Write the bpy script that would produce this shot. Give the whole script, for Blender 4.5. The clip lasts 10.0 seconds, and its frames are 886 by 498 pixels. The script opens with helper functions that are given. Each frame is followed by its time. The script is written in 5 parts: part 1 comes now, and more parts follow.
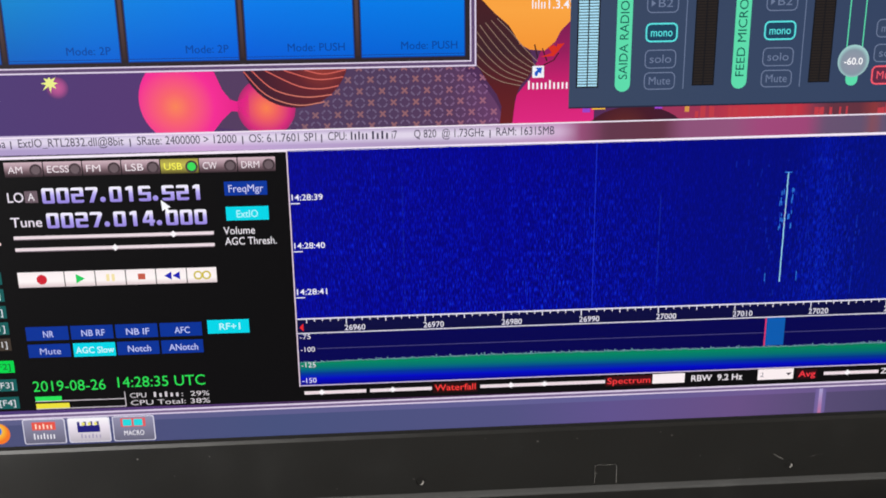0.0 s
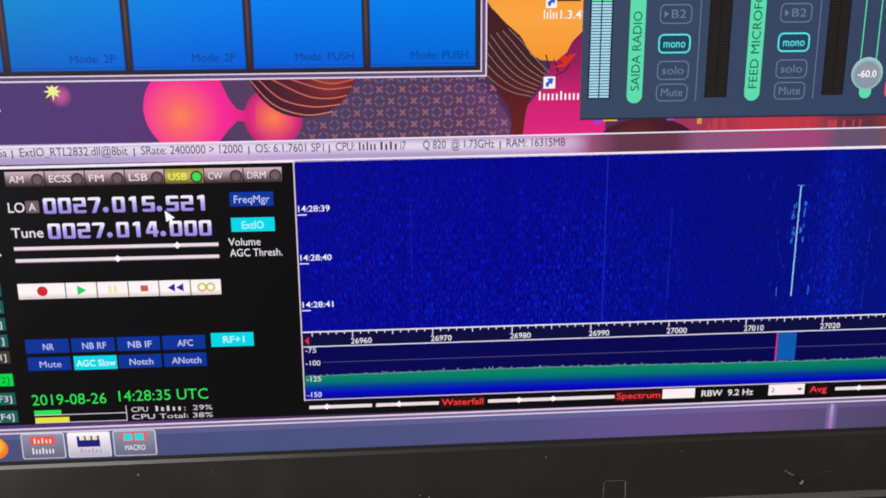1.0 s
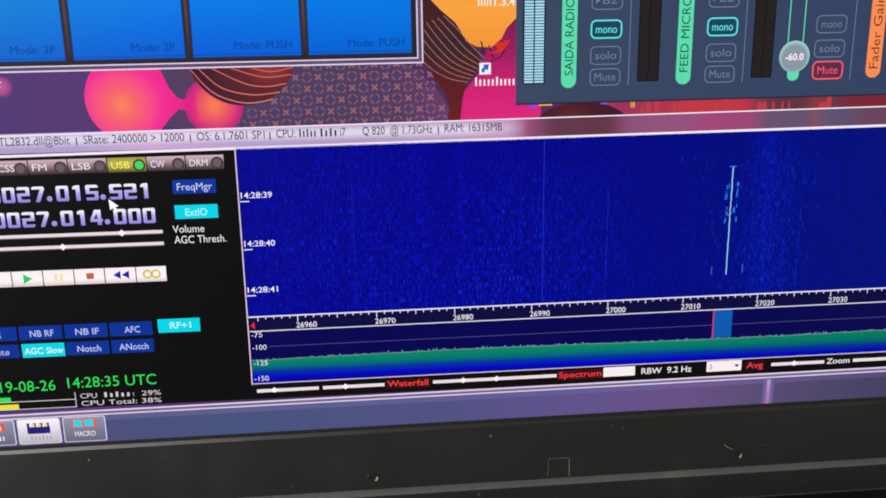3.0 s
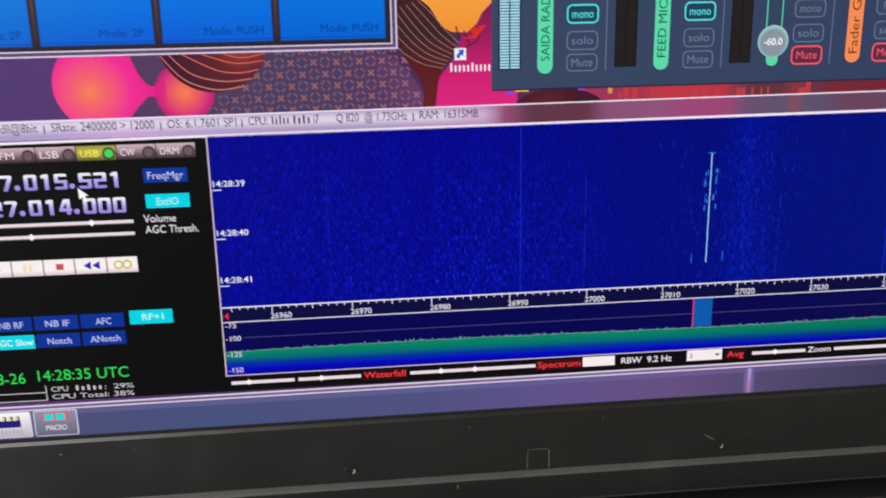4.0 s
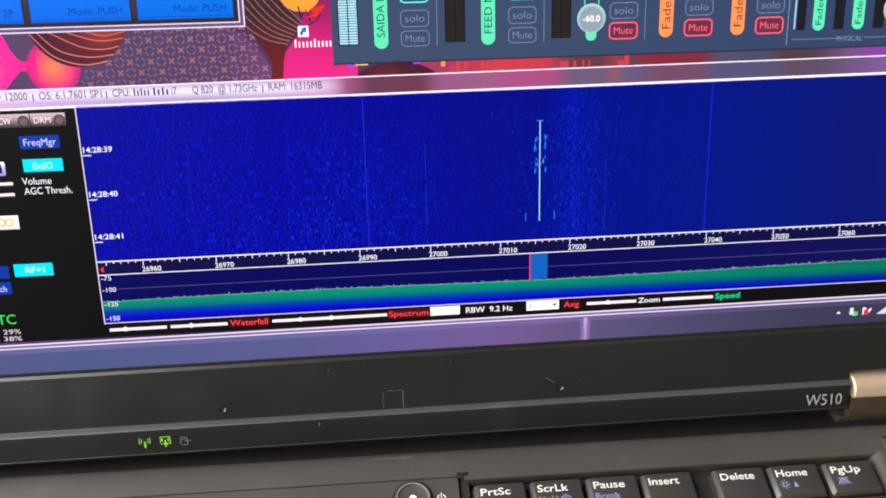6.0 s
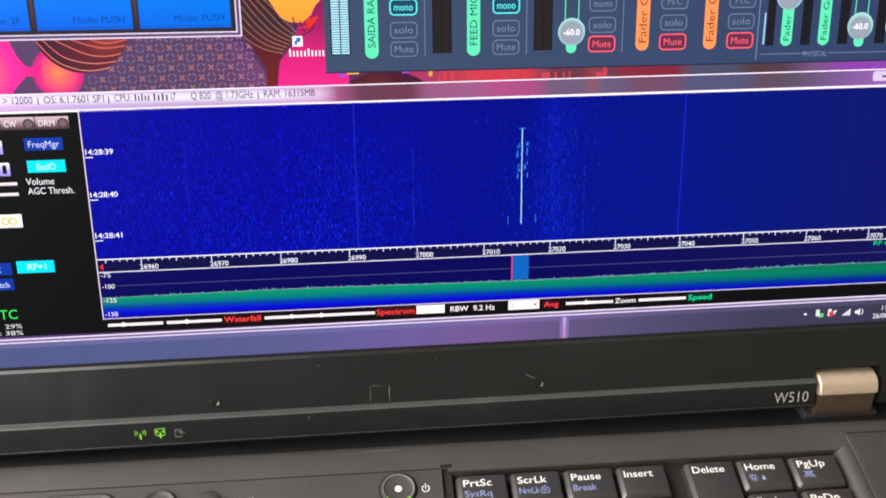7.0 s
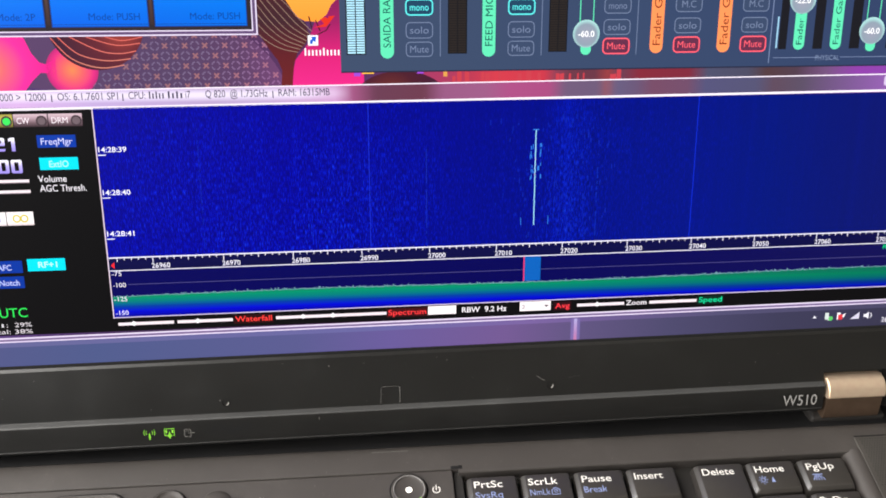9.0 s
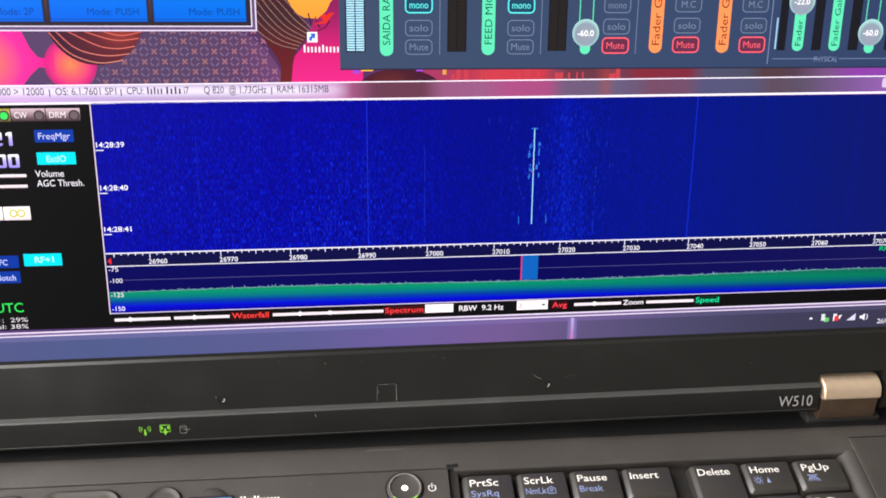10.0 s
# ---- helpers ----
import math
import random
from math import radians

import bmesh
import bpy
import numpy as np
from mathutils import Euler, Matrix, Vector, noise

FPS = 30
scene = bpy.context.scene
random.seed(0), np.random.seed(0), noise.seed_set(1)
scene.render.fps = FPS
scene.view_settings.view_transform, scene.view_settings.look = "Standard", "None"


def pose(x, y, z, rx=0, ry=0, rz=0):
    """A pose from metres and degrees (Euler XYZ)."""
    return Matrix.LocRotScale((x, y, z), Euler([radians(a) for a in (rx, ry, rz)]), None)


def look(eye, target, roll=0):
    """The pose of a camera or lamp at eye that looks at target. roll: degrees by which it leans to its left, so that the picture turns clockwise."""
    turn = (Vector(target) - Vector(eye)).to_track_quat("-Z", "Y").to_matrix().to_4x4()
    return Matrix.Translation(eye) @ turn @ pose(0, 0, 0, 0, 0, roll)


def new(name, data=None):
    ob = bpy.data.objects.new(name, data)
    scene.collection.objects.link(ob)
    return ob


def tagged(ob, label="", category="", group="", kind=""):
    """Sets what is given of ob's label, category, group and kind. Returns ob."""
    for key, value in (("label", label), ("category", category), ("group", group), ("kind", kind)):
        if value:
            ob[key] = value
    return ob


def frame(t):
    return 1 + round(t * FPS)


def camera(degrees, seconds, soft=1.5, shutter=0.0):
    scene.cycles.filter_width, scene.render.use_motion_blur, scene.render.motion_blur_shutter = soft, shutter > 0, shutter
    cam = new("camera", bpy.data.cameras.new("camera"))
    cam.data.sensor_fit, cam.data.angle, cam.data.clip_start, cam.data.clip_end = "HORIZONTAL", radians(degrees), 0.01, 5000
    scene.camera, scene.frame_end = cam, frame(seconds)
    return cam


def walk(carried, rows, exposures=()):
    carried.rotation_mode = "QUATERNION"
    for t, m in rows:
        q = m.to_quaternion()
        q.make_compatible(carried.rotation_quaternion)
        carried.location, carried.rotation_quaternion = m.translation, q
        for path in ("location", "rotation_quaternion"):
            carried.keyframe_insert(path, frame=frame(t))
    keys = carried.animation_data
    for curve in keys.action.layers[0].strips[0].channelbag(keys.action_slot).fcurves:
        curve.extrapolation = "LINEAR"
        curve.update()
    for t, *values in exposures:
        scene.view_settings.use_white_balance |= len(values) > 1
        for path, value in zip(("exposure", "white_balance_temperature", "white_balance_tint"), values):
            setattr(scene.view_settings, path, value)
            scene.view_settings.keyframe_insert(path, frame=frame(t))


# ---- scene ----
cam = camera(50.94, 10.0, soft=1.75, shutter=0.5)
# Layout unit of the laptop: 0.92 mm. The lid leans back by LEAN degrees; x runs along the screen.
U = 0.00092
LEAN, DESK = 27.0, 0.75
KEYS_UP = DESK + 0.034
BASE = Matrix.Translation((0, 0, KEYS_UP))
LID = BASE @ pose(0, 0, 0, -LEAN) @ Matrix.Translation((0, 20.0 * U, 54.2 * U))
# seconds, eye x y z beside the screen, yaw, pitch, roll
ROWS = [
    (0, 0.02633, -0.22183, 0.09650, -2.742, -15.461, -0.729),
    (0.5, 0.02432, -0.21882, 0.09754, -3.038, -15.321, -0.485),
    (1, 0.02240, -0.21797, 0.09662, -3.291, -14.958, -0.344),
    (1.5, 0.02082, -0.21762, 0.09688, -3.212, -15.052, -0.249),
    (2, 0.02045, -0.21857, 0.09688, -3.410, -14.835, -0.337),
    (2.5, 0.02733, -0.22172, 0.09383, -4.295, -15.175, -0.526),
    (2.7, 0.03141, -0.22372, 0.09555, -4.393, -15.440, -0.736),
    (3.8, 0.03247, -0.22319, 0.09484, -4.596, -15.219, -0.946),
    (4, 0.03563, -0.22165, 0.09244, -5.032, -15.529, -0.993),
    (4.5, 0.03810, -0.21676, 0.08963, -5.199, -15.478, -1.038),
    (5, 0.04959, -0.21854, 0.09355, -4.846, -16.306, -0.448),
    (5.2, 0.06047, -0.22793, 0.09279, -5.234, -15.324, -0.612),
    (5.4, 0.07049, -0.23736, 0.09368, -5.261, -17.341, -0.896),
    (5.5, 0.07251, -0.24089, 0.08977, -4.961, -17.468, -1.052),
    (5.7, 0.07525, -0.24521, 0.09067, -4.275, -17.343, -1.452),
    (6.8, 0.07707, -0.26031, 0.09820, -4.863, -17.088, -0.595),
    (7, 0.07541, -0.26186, 0.09649, -5.199, -16.758, -0.585),
    (7.5, 0.07332, -0.26318, 0.09132, -5.937, -16.922, -0.506),
    (8, 0.07097, -0.26141, 0.09311, -6.026, -16.844, -0.249),
    (8.5, 0.06836, -0.26192, 0.09414, -6.056, -16.529, -0.127),
    (9, 0.06850, -0.26145, 0.09492, -5.914, -16.383, -0.008),
    (9.5, 0.06819, -0.26062, 0.09673, -6.013, -16.619, 0.280),
    (10, 0.06775, -0.26131, 0.09455, -6.233, -16.421, 0.533),
]


def eye_pose(x, y, z, yaw, pitch, roll):
    a, b = radians(yaw), radians(pitch)
    ahead = Vector((-math.sin(a) * math.cos(b), math.cos(a) * math.cos(b), math.sin(b)))
    eye = Vector((x, y, z))
    return LID @ look(eye, eye + ahead, roll)


walk(cam, [(t, eye_pose(*r)) for t, *r in ROWS], [(0.0, 0.0), (2.7, 0.0), (4.0, -0.06), (5.1, -0.06), (5.5, 0.28), (5.7, 0.35), (7.0, 0.42), (10.0, 0.42)])

# ---- light: daylight through a window beside the desk ----
world = bpy.data.worlds.new("sky")
scene.world = world
world.use_nodes = True
sky = world.node_tree.nodes.new("ShaderNodeTexSky")
sky.sky_type, sky.sun_disc = "NISHITA", False
sky.sun_elevation, sky.sun_rotation = radians(40), radians(250)
world.node_tree.links.new(sky.outputs[0], world.node_tree.nodes["Background"].inputs[0])
world.node_tree.nodes["Background"].inputs[1].default_value = 0.1
day = bpy.data.lights.new("window_daylight", "AREA")
day.shape, day.size, day.size_y, day.energy, day.color = "RECTANGLE", 2.1, 1.1, 38, (1.0, 0.965, 0.92)
day_ob = new("window_daylight", day)
day_ob.matrix_world = look((-0.7, -0.2, 1.46), (0.04, -0.2, 0.86))


# ---- materials ----
def lin(c):
    return tuple((v / 12.92 if v <= 0.04045 else ((v + 0.055) / 1.055) ** 2.4) for v in (x / 255 for x in c))


def material(name):
    m = bpy.data.materials.new(name)
    m.use_nodes = True
    t = m.node_tree
    return m, t, t.nodes["Principled BSDF"]


def node(t, kind, **values):
    n = t.nodes.new(kind)
    for k, v in values.items():
        n.inputs[k].default_value = v
    return n


def ramp(t, fac, stops):
    r = t.nodes.new("ShaderNodeValToRGB")
    r.color_ramp.elements[0].position, r.color_ramp.elements[0].color = stops[0][0], (*stops[0][1], 1)
    r.color_ramp.elements[1].position, r.color_ramp.elements[1].color = stops[-1][0], (*stops[-1][1], 1)
    for p, c in stops[1:-1]:
        e = r.color_ramp.elements.new(p)
        e.color = (*c, 1)
    t.links.new(fac, r.inputs[0])
    return r.outputs[0]


def grey(t, fac, a, b):
    m = t.nodes.new("ShaderNodeMapRange")
    t.links.new(fac, m.inputs[0])
    m.inputs[1].default_value, m.inputs[2].default_value = a, b
    return m.outputs[0]


def plastic(name, base, rough, bump=0.25, fine=2600.0, spec=0.4, wear=0.5):
    """Textured laptop plastic: fine grain, dusty smudges and slight gloss changes."""
    m, t, p = material(name)
    co = t.nodes.new("ShaderNodeTexCoord").outputs["Object"]
    big = node(t, "ShaderNodeTexNoise", Scale=38.0, Detail=5.0, Roughness=0.65)
    small = node(t, "ShaderNodeTexNoise", Scale=fine, Detail=2.0)
    dust = node(t, "ShaderNodeTexNoise", Scale=900.0, Detail=3.0, Roughness=0.7)
    for n in (big, small, dust):
        t.links.new(co, n.inputs["Vector"])
    b = lin(base)
    col = ramp(t, big.outputs[0], [(0.3, tuple(v * (1 - 0.22 * wear) for v in b)), (0.55, b), (0.75, tuple(v * (1 + 0.5 * wear) + 0.002 for v in b))])
    mix = t.nodes.new("ShaderNodeMix")
    mix.data_type = "RGBA"
    t.links.new(grey(t, dust.outputs[0], 0.66, 0.8), mix.inputs["Factor"])
    t.links.new(col, mix.inputs[6])
    mix.inputs[7].default_value = (*(v * 2.2 + 0.01 for v in b), 1)
    t.links.new(mix.outputs[2], p.inputs["Base Color"])
    r = t.nodes.new("ShaderNodeMapRange")
    r.inputs[3].default_value, r.inputs[4].default_value = rough - 0.08, rough + 0.1
    t.links.new(big.outputs[0], r.inputs[0])
    t.links.new(r.outputs[0], p.inputs["Roughness"])
    p.inputs["Specular IOR Level"].default_value = spec
    bm_ = node(t, "ShaderNodeBump", Strength=bump, Distance=0.0002)
    t.links.new(small.outputs[0], bm_.inputs["Height"])
    t.links.new(bm_.outputs[0], p.inputs["Normal"])
    return m


def plain(name, base, rough=0.5, metal=0.0, scale=30.0, vary=0.15, bump=0.0):
    m, t, p = material(name)
    co = t.nodes.new("ShaderNodeTexCoord").outputs["Object"]
    n = node(t, "ShaderNodeTexNoise", Scale=scale, Detail=5.0)
    t.links.new(co, n.inputs["Vector"])
    b = lin(base)
    t.links.new(ramp(t, n.outputs[0], [(0.3, tuple(v * (1 - vary) for v in b)), (0.7, tuple(min(1, v * (1 + vary)) for v in b))]), p.inputs["Base Color"])
    p.inputs["Roughness"].default_value, p.inputs["Metallic"].default_value = rough, metal
    if bump:
        k = node(t, "ShaderNodeBump", Strength=bump, Distance=0.001)
        t.links.new(n.outputs[0], k.inputs["Height"])
        t.links.new(k.outputs[0], p.inputs["Normal"])
    return m


def matte_screen(p):
    p.inputs["Base Color"].default_value = (0.0012, 0.0012, 0.0012, 1)
    p.inputs["Roughness"].default_value = 0.36
    p.inputs["Specular IOR Level"].default_value = 0.06
    p.inputs["Emission Strength"].default_value = 1.0


LIT = {}


def lit(*c):
    """Screen pixels of one sRGB colour, behind the matte front of the panel."""
    if c not in LIT:
        m, t, p = material("screen_%d_%d_%d" % c)
        matte_screen(p)
        p.inputs["Emission Color"].default_value = (*lin(c), 1)
        LIT[c] = m
    return LIT[c]


def axis(t, name="X", a=0.0, b=1.0):
    """0 at a and 1 at b layout units along an axis of the screen."""
    s = t.nodes.new("ShaderNodeSeparateXYZ")
    t.links.new(t.nodes.new("ShaderNodeTexCoord").outputs["Object"], s.inputs[0])
    m = t.nodes.new("ShaderNodeMapRange")
    m.inputs[1].default_value, m.inputs[2].default_value = a * U, b * U
    t.links.new(s.outputs[name], m.inputs[0])
    return m.outputs[0]


def lit_ramp(name, along, a, b, stops, fade=None):
    m, t, p = material(name)
    matte_screen(p)
    f = axis(t, along, a, b)
    t.links.new(ramp(t, f, [(q, lin(c)) for q, c in stops]), p.inputs["Emission Color"])
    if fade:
        # viewing-angle dimming, put into the emission strength along x
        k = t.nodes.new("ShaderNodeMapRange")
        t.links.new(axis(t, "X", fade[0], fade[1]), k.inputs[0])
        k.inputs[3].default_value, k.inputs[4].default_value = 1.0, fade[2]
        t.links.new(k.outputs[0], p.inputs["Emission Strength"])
    return m


def lit_radial(name, cx, cz, r, stops):
    m, t, p = material(name)
    matte_screen(p)
    d = t.nodes.new("ShaderNodeVectorMath")
    d.operation = "DISTANCE"
    f = t.nodes.new("ShaderNodeSeparateXYZ")
    t.links.new(t.nodes.new("ShaderNodeTexCoord").outputs["Object"], f.inputs[0])
    c = t.nodes.new("ShaderNodeCombineXYZ")
    t.links.new(f.outputs["X"], c.inputs[0])
    t.links.new(f.outputs["Z"], c.inputs[2])
    t.links.new(c.outputs[0], d.inputs[0])
    d.inputs[1].default_value = (cx * U, 0, cz * U)
    t.links.new(ramp(t, grey(t, d.outputs["Value"], 0, r * U), [(q, lin(k)) for q, k in stops]), p.inputs["Emission Color"])
    return m


def tile_blue():
    m, t, p = material("screen_tile_blue")
    matte_screen(p)
    x, z = axis(t, "X", -80, 50), axis(t, "Z", 118, 88)
    a = ramp(t, x, [(0.0, lin((0, 160, 206))), (0.25, lin((0, 151, 227))), (0.5, lin((0, 147, 248))), (1.0, lin((0, 141, 246)))])
    b = ramp(t, x, [(0.0, lin((0, 91, 178))), (0.25, lin((0, 95, 210))), (0.55, lin((0, 88, 214))), (1.0, lin((0, 98, 210)))])
    mix = t.nodes.new("ShaderNodeMix")
    mix.data_type = "RGBA"
    t.links.new(z, mix.inputs["Factor"])
    t.links.new(a, mix.inputs[6])
    t.links.new(b, mix.inputs[7])
    t.links.new(mix.outputs[2], p.inputs["Emission Color"])
    return m


def waterfall_blue():
    """Radio noise: navy with short upright brighter streaks, still towards the far end, where viewing-angle dimming is
    put into the colour.
    """
    m, t, p = material("screen_waterfall")
    matte_screen(p)
    co = t.nodes.new("ShaderNodeTexCoord").outputs["Object"]
    noises = []
    for sx, sz, detail in ((4600.0, 640.0, 1.0), (1500.0, 150.0, 2.0), (26.0, 18.0, 3.0), (420.0, 6.0, 3.0)):
        mp_ = t.nodes.new("ShaderNodeMapping")
        mp_.inputs["Scale"].default_value = (sx, 1.0, sz)
        t.links.new(co, mp_.inputs[0])
        n = node(t, "ShaderNodeTexNoise", Scale=1.0, Detail=detail, Roughness=0.6)
        t.links.new(mp_.outputs[0], n.inputs["Vector"])
        noises.append(n.outputs[0])

    def math_(op, a, b):
        k = t.nodes.new("ShaderNodeMath")
        k.operation = op
        for i, v in enumerate((a, b)):
            if isinstance(v, float):
                k.inputs[i].default_value = v
            else:
                t.links.new(v, k.inputs[i])
        return k.outputs[0]

    # how lively the noise is along the scale: busy, then calm, busy again beside the signal, then still
    busy = ramp(t, axis(t, "X", 0, 274), [(0.0, (0.7, 0.7, 0.7)), (0.12, (1, 1, 1)), (0.3, (0.9, 0.9, 0.9)), (0.4, (0.5, 0.5, 0.5)), (0.47, (0.4, 0.4, 0.4)), (0.53, (0.85, 0.85, 0.85)), (0.6, (0.5, 0.5, 0.5)), (0.72, (0.16, 0.16, 0.16)), (1.0, (0.08, 0.08, 0.08))])
    low = ramp(t, axis(t, "Z", 66, 20), [(0.0, (0.5, 0.5, 0.5)), (0.35, (0.85, 0.85, 0.85)), (1.0, (1, 1, 1))])
    patch = grey(t, noises[2], 0.3, 0.62)
    s = math_("ADD", math_("MULTIPLY", math_("SUBTRACT", noises[0], 0.5), 1.6), math_("MULTIPLY", math_("SUBTRACT", noises[1], 0.5), 0.55))
    s = math_("MULTIPLY", s, math_("MULTIPLY", math_("MULTIPLY", busy, low), math_("ADD", math_("MULTIPLY", patch, 0.6), 0.5)))
    s = math_("ADD", s, math_("MULTIPLY", math_("SUBTRACT", noises[3], 0.5), 0.1))
    band = ramp(t, axis(t, "X", 133, 153), [(0.0, (0, 0, 0)), (0.3, (0.3, 0.3, 0.3)), (0.5, (1, 1, 1)), (0.62, (0.5, 0.5, 0.5)), (1.0, (0, 0, 0))])
    s = math_("ADD", s, math_("MULTIPLY", band, 0.1))
    s = math_("ADD", s, 0.42)
    c1 = ramp(t, s, [(0.1, lin((0, 0, 96))), (0.42, lin((0, 0, 135))), (0.54, lin((0, 8, 172))), (0.7, lin((8, 34, 216))), (0.95, lin((30, 84, 236)))])
    # dimming and haze of the slanting view, multiplied and added into the colour
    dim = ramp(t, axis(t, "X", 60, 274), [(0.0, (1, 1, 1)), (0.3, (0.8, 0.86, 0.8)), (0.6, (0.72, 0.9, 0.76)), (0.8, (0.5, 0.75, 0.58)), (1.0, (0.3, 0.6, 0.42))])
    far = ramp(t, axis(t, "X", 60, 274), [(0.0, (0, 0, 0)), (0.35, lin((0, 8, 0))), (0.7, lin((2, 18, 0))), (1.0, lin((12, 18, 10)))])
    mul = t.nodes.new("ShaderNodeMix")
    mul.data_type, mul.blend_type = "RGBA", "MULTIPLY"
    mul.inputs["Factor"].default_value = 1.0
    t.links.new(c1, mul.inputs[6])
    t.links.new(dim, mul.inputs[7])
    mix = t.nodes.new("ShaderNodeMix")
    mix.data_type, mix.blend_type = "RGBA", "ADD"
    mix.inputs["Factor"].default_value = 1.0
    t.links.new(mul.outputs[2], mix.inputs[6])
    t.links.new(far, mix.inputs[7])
    t.links.new(mix.outputs[2], p.inputs["Emission Color"])
    return m


LID_BLACK = plastic("lid_black_plastic", (27, 27, 26), 0.3, 0.12, 2600.0, 0.7)
DECK_BLACK = plastic("deck_charcoal_plastic", (69, 65, 62), 0.5, 0.14, 4200.0)
KEY_BLACK = plastic("keycap_black_plastic", (55, 52, 49), 0.28, 0.12, 3200.0, 0.95)
TRAY_BLACK = plastic("keyboard_tray_black", (42, 40, 38), 0.6, 0.2)
WELL_SHADED = plastic("well_shaded_plastic", (22, 22, 23), 0.6, 0.2)
RUBBER = plain("black_gap", (6, 6, 6), 0.9)
HINGE_GOLD = plain("champagne_metal", (255, 224, 194), 0.32, 0.72, 400.0, 0.06)
HINGE_SHADED = plain("hinge_shaded_metal", (112, 92, 76), 0.42, 0.7, 400.0, 0.1)
PRINT_WHITE = plain("printed_white", (240, 237, 230), 0.6)
PRINT_BLUE = plain("printed_blue", (136, 150, 196), 0.6)
PRINT_GREY = plain("printed_grey", (158, 156, 153), 0.5)
BUTTON_BLUE = plain("blue_button_plastic", (76, 114, 170), 0.4)
SCUFF = plain("scuffed_plastic", (118, 116, 112), 0.5)
SCREW_GLINT = plain("screw_glint_grey", (150, 147, 142), 0.4)


def led(name, c, strength):
    m, t, p = material(name)
    p.inputs["Base Color"].default_value = (*lin(c), 1)
    p.inputs["Emission Color"].default_value = (*lin(c), 1)
    p.inputs["Emission Strength"].default_value = strength
    return m


LED_GREEN = led("led_green", (124, 192, 54), 0.26)
LED_WHITE = led("led_white", (255, 252, 240), 1.2)
WALL_PAINT = plain("wall_paint", (168, 164, 158), 0.9, 0.0, 3.0, 0.04)
CEILING_PAINT = plain("ceiling_paint", (235, 232, 226), 0.9, 0.0, 3.0, 0.03)
FLOOR_WOOD = plain("floor_wood", (104, 88, 74), 0.5, 0.0, 6.0, 0.25)
DESK_WOOD = plain("desk_wood", (122, 108, 92), 0.45, 0.0, 14.0, 0.2)


GLASS = [(0.0, (170, 150, 196)), (0.16, (178, 160, 206)), (0.21, (206, 168, 216)), (0.27, (184, 160, 206)), (0.36, (176, 154, 192)), (0.4, (182, 160, 196)), (0.458, (196, 150, 192)), (0.472, (150, 80, 120)), (0.49, (98, 56, 76)), (0.53, (100, 54, 72)), (0.545, (140, 82, 120)), (0.58, (146, 84, 124)), (0.6, (160, 72, 122)), (0.632, (158, 70, 118)), (0.646, (104, 82, 112)), (0.674, (100, 82, 110)), (0.681, (134, 78, 90)), (0.689, (94, 84, 116)), (0.706, (96, 78, 108)), (0.72, (108, 68, 92)), (0.75, (104, 70, 96)), (0.765, (78, 76, 112)), (0.81, (78, 76, 106)), (0.825, (88, 68, 84)), (0.85, (84, 72, 92)), (0.89, (112, 80, 132)), (0.93, (138, 88, 164)), (1.0, (124, 92, 172))]


def title_glow():
    """The pale glow behind the title, fading at its upper and lower edges and at its end."""
    m, t, p = material("screen_title_glow")
    matte_screen(p)
    base = ramp(t, axis(t, "X", -100, 274), [(q, lin(c)) for q, c in GLASS])
    up = ramp(t, axis(t, "Z", 67.2, 71.3), [(0.0, (0, 0, 0)), (0.4, (1, 1, 1)), (0.6, (1, 1, 1)), (1.0, (0, 0, 0))])
    along = ramp(t, axis(t, "X", 76, 60), [(0.0, (0, 0, 0)), (1.0, (0.85, 0.85, 0.85))])
    k = t.nodes.new("ShaderNodeMath")
    k.operation = "MULTIPLY"
    t.links.new(up, k.inputs[0])
    t.links.new(along, k.inputs[1])
    mix = t.nodes.new("ShaderNodeMix")
    mix.data_type = "RGBA"
    t.links.new(k.outputs[0], mix.inputs["Factor"])
    t.links.new(base, mix.inputs[6])
    mix.inputs[7].default_value = (*lin((232, 222, 240)), 1)
    t.links.new(mix.outputs[2], p.inputs["Emission Color"])
    return m


# ---- mesh helpers ----
def mesh_of(name, verts, faces, mat, smooth=False):
    me = bpy.data.meshes.new(name)
    me.from_pydata(verts, [], faces)
    me.materials.append(mat)
    if smooth:
        me.shade_smooth()
    return me


def bm_mesh(name, bm, mat):
    bmesh.ops.recalc_face_normals(bm, faces=bm.faces)
    me = bpy.data.meshes.new(name)
    bm.to_mesh(me)
    bm.free()
    me.materials.append(mat)
    return me


def eased(me, degrees=35.0):
    """Smooth shading, but for edges sharper than the angle."""
    me.polygons.foreach_set("use_smooth", [True] * len(me.polygons))
    me.set_sharp_from_angle(angle=radians(degrees))
    return me


def box(bm, x0, x1, y0, y1, z0, z1, bevel=0.0, seg=2):
    """A box in layout units, its edges rounded by bevel."""
    vs = [bm.verts.new((x * U, y * U, z * U)) for z in (z0, z1) for y in (y0, y1) for x in (x0, x1)]
    fs = [bm.faces.new([vs[i] for i in q]) for q in ((0, 2, 3, 1), (4, 5, 7, 6), (0, 1, 5, 4), (2, 6, 7, 3), (0, 4, 6, 2), (1, 3, 7, 5))]
    if bevel:
        es = list({e for f in fs for e in f.edges})
        bmesh.ops.bevel(bm, geom=es, offset=bevel * U, segments=seg, affect="EDGES", profile=0.5)


def room_box(name, x0, x1, y0, y1, z0, z1, mat, bevel=0.0):
    bm = bmesh.new()
    box(bm, x0 / U, x1 / U, y0 / U, y1 / U, z0 / U, z1 / U, bevel / U)
    return new(name, bm_mesh(name, bm, mat))


